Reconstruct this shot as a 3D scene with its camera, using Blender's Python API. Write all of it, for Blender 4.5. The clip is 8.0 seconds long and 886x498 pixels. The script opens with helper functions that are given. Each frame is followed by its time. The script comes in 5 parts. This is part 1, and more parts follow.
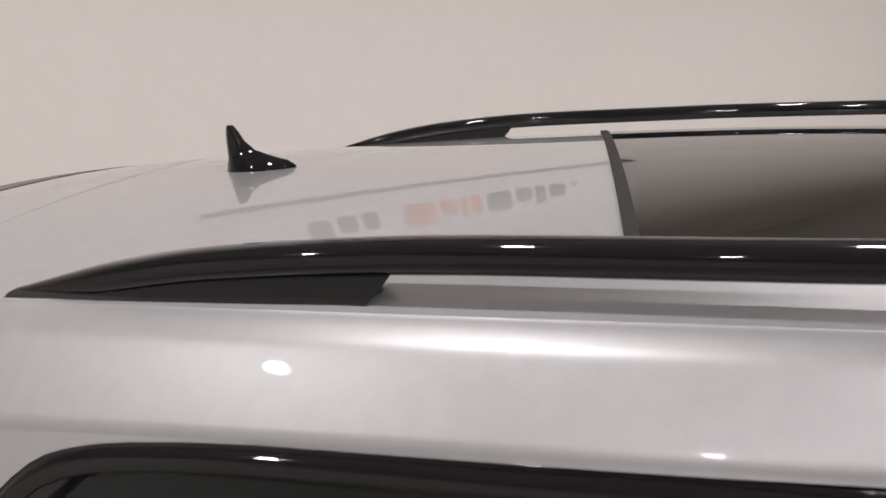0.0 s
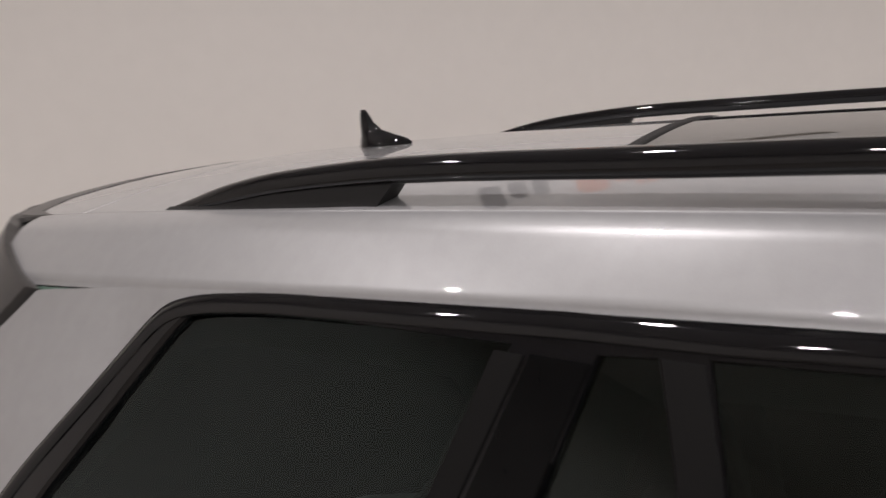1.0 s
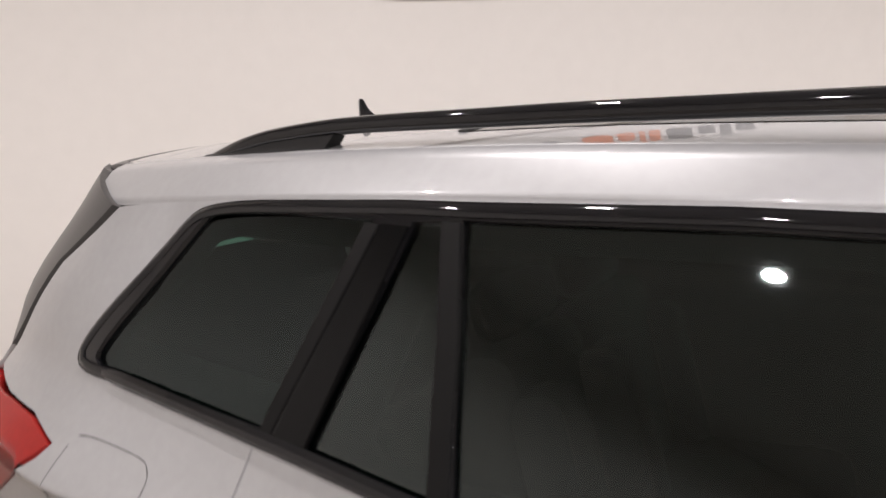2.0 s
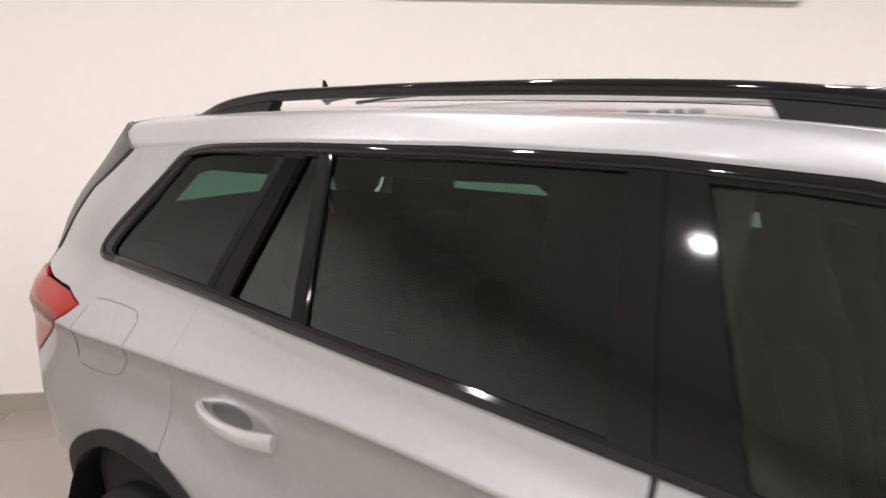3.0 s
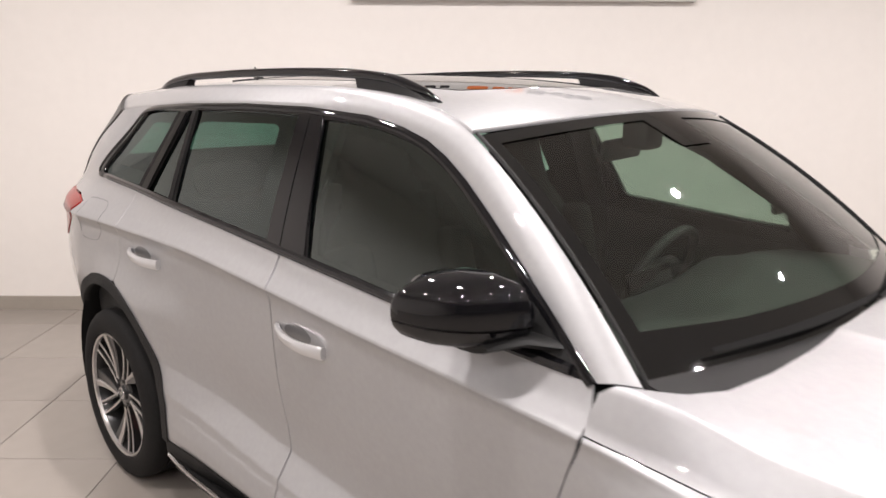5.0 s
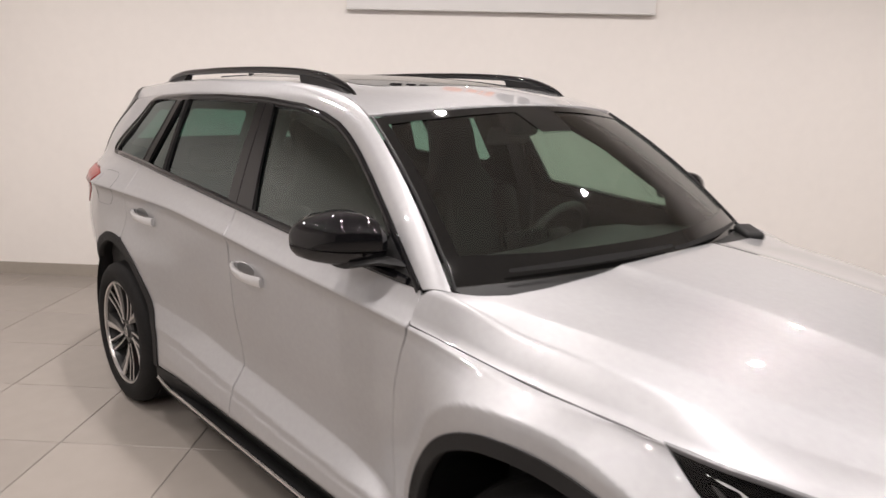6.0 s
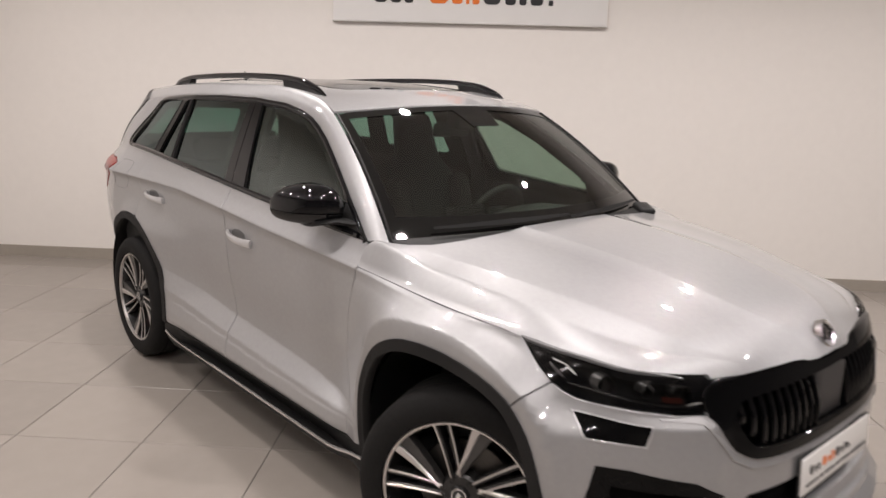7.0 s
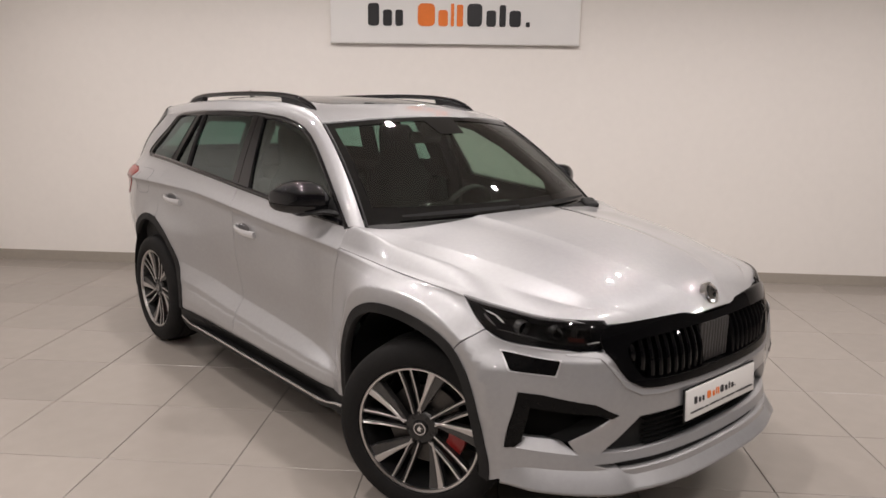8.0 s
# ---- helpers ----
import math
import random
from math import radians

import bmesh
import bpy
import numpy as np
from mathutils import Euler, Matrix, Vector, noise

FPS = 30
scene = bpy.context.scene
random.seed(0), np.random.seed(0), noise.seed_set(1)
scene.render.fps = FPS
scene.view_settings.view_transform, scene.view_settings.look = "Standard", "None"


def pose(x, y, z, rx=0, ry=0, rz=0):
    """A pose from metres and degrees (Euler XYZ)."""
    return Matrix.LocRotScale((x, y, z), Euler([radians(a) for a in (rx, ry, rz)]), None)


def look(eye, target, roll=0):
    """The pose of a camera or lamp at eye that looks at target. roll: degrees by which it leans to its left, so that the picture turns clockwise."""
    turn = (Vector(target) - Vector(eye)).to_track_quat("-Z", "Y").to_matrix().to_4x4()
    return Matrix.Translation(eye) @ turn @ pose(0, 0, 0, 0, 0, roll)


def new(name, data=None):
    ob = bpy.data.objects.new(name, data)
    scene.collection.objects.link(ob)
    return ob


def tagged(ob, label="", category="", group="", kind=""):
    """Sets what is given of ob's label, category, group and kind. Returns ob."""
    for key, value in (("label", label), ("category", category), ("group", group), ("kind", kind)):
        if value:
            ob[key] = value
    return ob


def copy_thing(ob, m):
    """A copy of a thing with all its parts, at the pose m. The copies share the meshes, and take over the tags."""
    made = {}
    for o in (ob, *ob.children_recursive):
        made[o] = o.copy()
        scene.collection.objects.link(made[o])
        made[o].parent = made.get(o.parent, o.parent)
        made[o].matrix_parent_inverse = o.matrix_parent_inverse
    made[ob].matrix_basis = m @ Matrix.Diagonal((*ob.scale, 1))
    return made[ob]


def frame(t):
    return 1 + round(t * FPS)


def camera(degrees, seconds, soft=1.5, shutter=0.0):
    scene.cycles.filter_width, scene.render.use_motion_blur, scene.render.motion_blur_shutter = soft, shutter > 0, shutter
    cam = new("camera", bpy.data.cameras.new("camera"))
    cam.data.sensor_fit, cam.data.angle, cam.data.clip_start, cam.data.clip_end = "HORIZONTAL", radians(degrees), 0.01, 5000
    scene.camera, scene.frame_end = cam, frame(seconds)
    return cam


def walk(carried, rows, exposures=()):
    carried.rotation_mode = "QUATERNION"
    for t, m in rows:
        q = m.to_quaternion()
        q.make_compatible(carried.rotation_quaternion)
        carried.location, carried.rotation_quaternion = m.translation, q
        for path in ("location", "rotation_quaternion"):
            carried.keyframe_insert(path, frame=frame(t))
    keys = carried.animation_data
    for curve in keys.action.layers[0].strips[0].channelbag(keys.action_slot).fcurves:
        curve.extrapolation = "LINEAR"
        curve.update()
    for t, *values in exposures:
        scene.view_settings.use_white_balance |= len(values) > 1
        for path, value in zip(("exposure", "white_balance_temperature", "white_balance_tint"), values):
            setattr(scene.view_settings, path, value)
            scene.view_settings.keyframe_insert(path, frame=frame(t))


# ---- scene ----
cam = camera(61.9, 8.0, shutter=0.5)
PATH = [
    (0, (-1.159, -1.04, 1.8), (-1.514, 0.857, 1.273), -1.5),
    (0.5, (-1.098, -1.117, 1.767), (-1.618, 0.759, 1.311), -2.1),
    (1, (-0.903, -1.164, 1.729), (-1.822, 0.559, 1.3), -3.5),
    (1.5, (-0.723, -1.279, 1.703), (-1.828, 0.348, 1.338), -3.8),
    (2, (-0.481, -1.432, 1.682), (-1.578, 0.194, 1.29), -2.2),
    (3.5, (0.475, -1.754, 1.65), (-0.777, -0.257, 1.21), 0.6),
    (4, (0.88, -1.755, 1.648), (-0.431, -0.32, 1.178), 0.2),
    (5.5, (1.92, -2.005, 1.651), (0.498, -0.67, 1.207), 0.8),
    (6, (2.306, -2.041, 1.637), (0.851, -0.741, 1.195), 1.4),
    (6.5, (2.642, -2.204, 1.635), (1.18, -0.909, 1.204), 1.4),
    (7, (2.963, -2.337, 1.649), (1.507, -1.037, 1.215), 1.7),
    (7.5, (3.303, -2.418, 1.638), (1.824, -1.137, 1.222), 1.7),
    (8, (3.54, -2.591, 1.649), (2.059, -1.307, 1.253), 1.0),
]
EXPOSURES = [(0, -0.55, 6250, 10), (0.5, -0.76, 6270, 10), (1.0, -0.85, 6280, 10), (1.5, -0.5, 6280, 10), (2.0, -0.2, 6290, 10), (3.3, 0.15, 6280, 10), (4.2, 0.2, 6300, 10), (5.3, 0.05, 6350, 10), (6.5, -0.24, 6420, 10), (8.0, -0.38, 6450, 10)]
walk(cam, [(t, look(eye, target, roll)) for t, eye, target, roll in PATH], EXPOSURES)

# ---------------------------------------------------------------- light
ANG = 45.3                                   # the wall and the tiles lie at this angle to the car
WALLP = Vector((-2.45, 1.31, 0))             # a point on the wall's face
ALONG = Vector((math.cos(radians(ANG)), math.sin(radians(ANG)), 0))
OUT = Vector((math.sin(radians(ANG)), -math.cos(radians(ANG)), 0))   # from the wall into the room
CEIL = 3.4
# rows of ceiling spots parallel to the wall: metres out from it, first place along it, number, watts
# the 8.2 m row is added fill for the car's side, out of view
ROWS = ((1.9, -2.4, 6, 34), (4.0, -1.9, 5, 31), (6.1, -2.1, 5, 27), (8.2, -2.1, 5, 26))
LAMPS = [(WALLP + ALONG * (s + 1.76 * k) + OUT * o, watts * (0.87 if s + 1.76 * k > 2.6 else 1.0)) for o, s, n, watts in ROWS for k in range(n)]


def make_lamps():
    for (x, y, _), watts in LAMPS:
        d = bpy.data.lights.new("downlight_lamp", "AREA")
        d.shape, d.size, d.energy, d.color, d.spread = "DISK", 0.11, watts, (1.0, 0.915, 0.885), radians(165)
        o = new("downlight_lamp", d)
        o.matrix_world = pose(x, y, CEIL - 0.03)


world = bpy.data.worlds.new("world")
scene.world = world
world.use_nodes = True
world.node_tree.nodes["Background"].inputs[0].default_value = (1.0, 0.93, 0.86, 1)
world.node_tree.nodes["Background"].inputs[1].default_value = 0.05
make_lamps()


# ---------------------------------------------------------------- materials
def material(name, base, rough=0.5, metal=0.0, coat=0.0, noise_scale=0.0, spread=0.0, bump=0.0, emit=None, bump_scale=None, spec=0.5):
    """A Principled material whose colour and relief vary with object-space noise at two scales."""
    m = bpy.data.materials.new(name)
    m.use_nodes = True
    nt = m.node_tree
    b = nt.nodes["Principled BSDF"]
    b.inputs["Base Color"].default_value = (*base, 1)
    b.inputs["Roughness"].default_value = rough
    b.inputs["Metallic"].default_value = metal
    b.inputs["Coat Weight"].default_value = coat
    b.inputs["Coat Roughness"].default_value = 0.02
    b.inputs["Specular IOR Level"].default_value = spec
    if noise_scale:
        geo = nt.nodes.new("ShaderNodeTexCoord")
        n1 = nt.nodes.new("ShaderNodeTexNoise")
        n1.inputs["Scale"].default_value = noise_scale
        n1.inputs["Detail"].default_value = 6
        n2 = nt.nodes.new("ShaderNodeTexNoise")
        n2.inputs["Scale"].default_value = noise_scale * 0.06
        n2.inputs["Detail"].default_value = 3
        mixn = nt.nodes.new("ShaderNodeMath")
        mixn.operation = "ADD"
        nt.links.new(geo.outputs["Object"], n1.inputs["Vector"])
        nt.links.new(geo.outputs["Object"], n2.inputs["Vector"])
        nt.links.new(n1.outputs["Fac"], mixn.inputs[0])
        nt.links.new(n2.outputs["Fac"], mixn.inputs[1])
        ramp = nt.nodes.new("ShaderNodeMapRange")
        ramp.inputs["From Min"].default_value, ramp.inputs["From Max"].default_value = 0.6, 1.4
        ramp.inputs["To Min"].default_value, ramp.inputs["To Max"].default_value = 1 - spread, 1 + spread
        nt.links.new(mixn.outputs[0], ramp.inputs["Value"])
        vm = nt.nodes.new("ShaderNodeVectorMath")
        vm.operation = "SCALE"
        vm.inputs[0].default_value = base
        nt.links.new(ramp.outputs[0], vm.inputs["Scale"])
        nt.links.new(vm.outputs[0], b.inputs["Base Color"])
        if bump:
            bp = nt.nodes.new("ShaderNodeBump")
            bp.inputs["Strength"].default_value = bump
            bp.inputs["Distance"].default_value = 0.002
            n3 = nt.nodes.new("ShaderNodeTexNoise")
            n3.inputs["Scale"].default_value = bump_scale or noise_scale * 3
            nt.links.new(geo.outputs["Object"], n3.inputs["Vector"])
            nt.links.new(n3.outputs["Fac"], bp.inputs["Height"])
            nt.links.new(bp.outputs[0], b.inputs["Normal"])
    if emit:
        b.inputs["Emission Color"].default_value = (*emit[:3], 1)
        b.inputs["Emission Strength"].default_value = emit[3]
    return m


def glass_material(name, tint, gloss=0.02, ior=1.5, power=5, sheen=(0.8, 0.8, 0.8)):
    """Thin tinted pane: straight-through tint plus a Fresnel gloss."""
    m = bpy.data.materials.new(name)
    m.use_nodes = True
    nt = m.node_tree
    nt.nodes.remove(nt.nodes["Principled BSDF"])
    tr = nt.nodes.new("ShaderNodeBsdfTransparent")
    tr.inputs["Color"].default_value = (*tint, 1)
    gl = nt.nodes.new("ShaderNodeBsdfGlossy")
    gl.inputs["Roughness"].default_value = gloss
    gl.inputs["Color"].default_value = (*sheen, 1)
    fr = nt.nodes.new("ShaderNodeLayerWeight")
    pw = nt.nodes.new("ShaderNodeMath")
    pw.operation = "POWER"
    pw.inputs[1].default_value = power
    nt.links.new(fr.outputs["Facing"], pw.inputs[0])
    ma = nt.nodes.new("ShaderNodeMath")
    ma.operation = "MULTIPLY_ADD"
    f0 = ((ior - 1) / (ior + 1))**2 * 2.8
    ma.inputs[1].default_value, ma.inputs[2].default_value = 1 - f0, f0
    nt.links.new(pw.outputs[0], ma.inputs[0])
    mx = nt.nodes.new("ShaderNodeMixShader")
    nt.links.new(ma.outputs[0], mx.inputs[0])
    nt.links.new(tr.outputs[0], mx.inputs[1])
    nt.links.new(gl.outputs[0], mx.inputs[2])
    nt.links.new(mx.outputs[0], nt.nodes["Material Output"].inputs[0])
    return m


PAINT = material("silver_paint", (0.388, 0.388, 0.395), 0.46, 0.52, 1.0, 900, 0.05)
# darker copy of the silver, with the handle recess's shade in its colour
CUP = material("shaded_silver", (0.16, 0.16, 0.162), 0.4, 0.4, 0.6, 300, 0.05)
# deep cabin shade put into a near-black; also backs the grille and intakes
NEARBLACK = material("near_black", (0.006, 0.006, 0.006), 0.9, 0, 0, 150, 0.1, spec=0.1)
SHUT = material("shut_line", (0.09, 0.09, 0.09), 0.6)
SILVER = material("bright_silver_paint", (0.62, 0.62, 0.63), 0.3, 0.6, 1.0, 900, 0.04)
DIVIDER = material("divider_plastic", (0.006, 0.0058, 0.0058), 0.6, 0, 0, 300, 0.1, spec=0.12)
GLOSSBLACK = material("gloss_black", (0.005, 0.005, 0.006), 0.04, 0, 0.0, 40, 0.2)
TRIMBLACK = material("trim_black", (0.003, 0.003, 0.0034), 0.04, 0, 0.0, 40, 0.2, spec=0.22)
PIANO = material("piano_black", (0.004, 0.004, 0.0042), 0.05, 0, 0.0, 40, 0.2, spec=0.14)
PLASTIC = material("grey_plastic", (0.014, 0.0135, 0.0135), 0.65, 0, 0, 300, 0.15, 0.25, spec=0.25)
SPOILER = material("spoiler_plastic", (0.045, 0.043, 0.042), 0.32, 0, 0, 200, 0.12)
DARK = material("black_plastic", (0.010, 0.010, 0.010), 0.55, 0, 0, 120, 0.2, spec=0.3)
RUBBER = material("tyre_rubber", (0.013, 0.0125, 0.0123), 0.75, 0, 0, 80, 0.25, 0.2, spec=0.16)
RUBBERSEAL = material("seal_rubber", (0.008, 0.008, 0.008), 0.5, spec=0.25)
CHROME = material("chrome", (0.75, 0.75, 0.76), 0.09, 1.0)
MACHINED = material("machined_alloy", (0.62, 0.60, 0.59), 0.28, 1.0, 0.4, 600, 0.05)
WHEELGREY = material("grey_alloy", (0.060, 0.058, 0.057), 0.32, 0.5, 0.4, 100, 0.1)
LIGHTGUIDE = material("light_guide_white", (0.80, 0.79, 0.77), 0.35, 0, 0, 60, 0.03)
WHEELDARK = material("dark_alloy", (0.015, 0.0148, 0.0148), 0.3, 0.2, 0.4, 100, 0.1)
DISC = material("brake_steel", (0.11, 0.105, 0.10), 0.42, 1.0, 0, 150, 0.15)
CALIPER = material("red_caliper", (0.24, 0.012, 0.010), 0.35, 0, 0.5, 60, 0.1)
CABIN = material("cabin_fabric", (0.007, 0.007, 0.007), 0.8, 0, 0, 200, 0.25, 0.2)
DASH = material("dashboard_plastic", (0.017, 0.017, 0.0165), 0.6, 0, 0, 200, 0.15, 0.2)
LINING = material("roof_lining", (0.03, 0.0295, 0.029), 0.9, 0, 0, 150, 0.15)
GLASS_FRONT = glass_material("front_glass", (0.70, 0.82, 0.73))
GLASS_REAR = glass_material("privacy_glass", (0.25, 0.40, 0.345), ior=1.42, power=3.5, sheen=(0.70, 0.78, 0.78))
GLASS_QUARTER = glass_material("quarter_glass", (0.25, 0.40, 0.345), ior=1.34, power=4.0, sheen=(0.66, 0.75, 0.76))
GLASS_SIDE = glass_material("door_glass", (0.40, 0.50, 0.44), ior=1.54, power=3.4, sheen=(0.74, 0.82, 0.81))
GLASS_ROOF = glass_material("roof_glass", (0.10, 0.10, 0.095), 0.02, 1.6, 3.4)
LENS = glass_material("lamp_lens", (0.50, 0.50, 0.50), ior=1.3)
RADAR = material("radar_plastic", (0.085, 0.08, 0.078), 0.3, 0, 0.4, 200, 0.1)
RED = material("red_lens", (0.25, 0.010, 0.008), 0.15, 0, 0.0, 60, 0.1, spec=0.3)
AMBER = material("amber_reflector", (0.045, 0.008, 0.004), 0.3, 0, 0.3)
MIRROR = material("mirror_glass", (0.85, 0.85, 0.86), 0.02, 1.0)
FRIT = material("black_ceramic_edge", (0.006, 0.006, 0.006), 0.03, 0, 0.0)
WALL = material("wall_paint", (0.86, 0.825, 0.785), 0.75, 0, 0, 14, 0.02, 0.25, bump_scale=220)
# for the unseen far and east walls: grey picked to dim their bounce on the car
SOUTH = material("dim_fill_grey", (0.26, 0.25, 0.24), 0.7, 0, 0, 14, 0.04)
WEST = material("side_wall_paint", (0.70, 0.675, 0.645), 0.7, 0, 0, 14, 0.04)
CEILM = material("ceiling_paint", (0.60, 0.59, 0.57), 0.9, 0, 0, 10, 0.04)
BASEM = material("skirting_paint", (0.36, 0.325, 0.28), 0.5, 0, 0, 20, 0.05)
GROUT = material("grout", (0.18, 0.166, 0.152), 0.9, 0, 0, 60, 0.15)
SIGNW = material("sign_white", (0.88, 0.87, 0.855), 0.35, 0, 0, 6, 0.02)
SIGNG = material("sign_edge", (0.72, 0.71, 0.69), 0.4, 0, 0, 20, 0.05)
INKB = material("black_ink", (0.012, 0.012, 0.014), 0.45, 0, 0, 50, 0.1)
INKO = material("orange_ink", (0.85, 0.20, 0.02), 0.45, 0, 0, 50, 0.06)
PLATEW = material("plate_white", (0.82, 0.81, 0.79), 0.3, 0, 0.4, 30, 0.02)


def tile_material():
    m = material("porcelain_tile", (0.31, 0.28, 0.25), 0.3, 0, 0, 9, 0.05, 0.05, bump_scale=40)
    nt = m.node_tree
    b = nt.nodes["Principled BSDF"]
    info = nt.nodes.new("ShaderNodeObjectInfo")
    mr = nt.nodes.new("ShaderNodeMapRange")
    mr.inputs["To Min"].default_value, mr.inputs["To Max"].default_value = 0.93, 1.06
    nt.links.new(info.outputs["Random"], mr.inputs["Value"])
    old = b.inputs["Base Color"].links[0].from_socket
    vm = nt.nodes.new("ShaderNodeVectorMath")
    vm.operation = "SCALE"
    nt.links.new(old, vm.inputs[0])
    nt.links.new(mr.outputs[0], vm.inputs["Scale"])
    nt.links.new(vm.outputs[0], b.inputs["Base Color"])
    b.inputs["Roughness"].default_value = 0.27
    return m


TILE = tile_material()


# ---------------------------------------------------------------- mesh helpers
def curve(pts):
    """Smooth monotone interpolation through (x, y) knots."""
    p = np.array(sorted(pts), float)
    x, y = p[:, 0], p[:, 1]
    h = np.diff(x)
    d = np.diff(y) / h
    m = np.zeros(len(x))
    m[0], m[-1] = d[0], d[-1]
    for i in range(1, len(x) - 1):
        m[i] = 0 if d[i - 1] * d[i] <= 0 else 2 * d[i - 1] * d[i] / (d[i - 1] + d[i])
    lx, ly, lh, lm = x.tolist(), y.tolist(), h.tolist(), m.tolist()

    def f(v):
        if v <= lx[0]:
            return ly[0] + (v - lx[0]) * lm[0]
        if v >= lx[-1]:
            return ly[-1] + (v - lx[-1]) * lm[-1]
        i = 0
        while v > lx[i + 1]:
            i += 1
        t = (v - lx[i]) / lh[i]
        return ((2 * t**3 - 3 * t**2 + 1) * ly[i] + (t**3 - 2 * t**2 + t) * lh[i] * lm[i]
                + (-2 * t**3 + 3 * t**2) * ly[i + 1] + (t**3 - t**2) * lh[i] * lm[i + 1])
    return f


def sstep(a, b, v):
    t = min(1.0, max(0.0, (v - a) / (b - a)))
    return t * t * (3 - 2 * t)


def mesh_object(name, verts, faces, mat, parent=None, label="", normals=None, smooth=True):
    me = bpy.data.meshes.new(name)
    me.from_pydata([tuple(v) for v in verts], [], faces)
    me.polygons.foreach_set("use_smooth", [smooth] * len(me.polygons))
    me.materials.append(mat)
    me.update()
    if normals is not None:
        me.normals_split_custom_set_from_vertices([tuple(n) for n in normals])
    ob = new(name, me)
    if parent:
        ob.parent = parent
    if label:
        tagged(ob, label)
    return ob


def part(name, bm, mat, parent, label="", angle=35):
    """Links a bmesh as one mesh object under a thing or a part; edges sharper than angle stay sharp."""
    bmesh.ops.recalc_face_normals(bm, faces=bm.faces[:])
    for f in bm.faces:
        f.smooth = True
    lim = radians(angle)
    for e in bm.edges:
        if len(e.link_faces) == 2 and e.calc_face_angle(0) > lim:
            e.smooth = False
    me = bpy.data.meshes.new(name)
    bm.to_mesh(me)
    bm.free()
    me.materials.append(mat)
    ob = new(name, me)
    if parent:
        ob.parent = parent
    if label:
        tagged(ob, label)
    return ob


def thing(name, label, category, at=(0, 0, 0), group="", kind=""):
    return tagged(pose_at(new(name), at), label, category, group, kind)


def pose_at(ob, at):
    ob.location = at
    return ob


def add_box(bm, size, m=Matrix(), bevel=0.0, segs=2):
    """A bevelled box of that size, centred, moved by m."""
    r = bmesh.ops.create_cube(bm, size=1.0, matrix=m @ Matrix.Diagonal((*size, 1)))
    if bevel:
        es = list({e for v in r["verts"] for e in v.link_edges})
        bmesh.ops.bevel(bm, geom=es, offset=bevel, segments=segs, profile=0.5, affect="EDGES", clamp_overlap=True)


def add_lathe(bm, profile, m=Matrix(), n=48):
    """Turns (r, h) points round the z axis of m."""
    rings = []
    for r, h in profile:
        rings.append([bm.verts.new(m @ Vector((r * math.cos(2 * math.pi * i / n), r * math.sin(2 * math.pi * i / n), h))) for i in range(n)])
    for a, b in zip(rings, rings[1:]):
        for i in range(n):
            bm.faces.new((a[i], a[(i + 1) % n], b[(i + 1) % n], b[i]))
    return rings


def add_sweep(bm, rings, closed=True, caps=True):
    """Skins a list of equal rings of points."""
    rv = [[bm.verts.new(p) for p in ring] for ring in rings]
    n = len(rings[0])
    for a, b in zip(rv, rv[1:]):
        for i in range(n if closed else n - 1):
            j = (i + 1) % n
            bm.faces.new((a[i], a[j], b[j], b[i]))
    if caps and closed:
        bm.faces.new(rv[0])
        bm.faces.new(rv[-1])


def add_prism(bm, outline, depth, m=Matrix(), bevel=0.0):
    """A flat outline in xy, raised to depth along z, moved by m."""
    vs = [bm.verts.new(m @ Vector((x, y, 0))) for x, y in outline]
    f = bm.faces.new(vs)
    r = bmesh.ops.extrude_face_region(bm, geom=[f])
    top = [v for v in r["geom"] if isinstance(v, bmesh.types.BMVert)]
    d = m.to_3x3() @ Vector((0, 0, depth))
    for v in top:
        v.co += d
    if bevel:
        tf = [g for g in r["geom"] if isinstance(g, bmesh.types.BMFace)]
        bmesh.ops.bevel(bm, geom=list({e for t in tf for e in t.edges}), offset=bevel, segments=2, profile=0.5, affect="EDGES", clamp_overlap=True)


def inside(p, poly):
    x, y = p
    r = False
    for (x1, y1), (x2, y2) in zip(poly, poly[1:] + poly[:1]):
        if (y1 > y) != (y2 > y) and x < (x2 - x1) * (y - y1) / (y2 - y1) + x1:
            r = not r
    return r


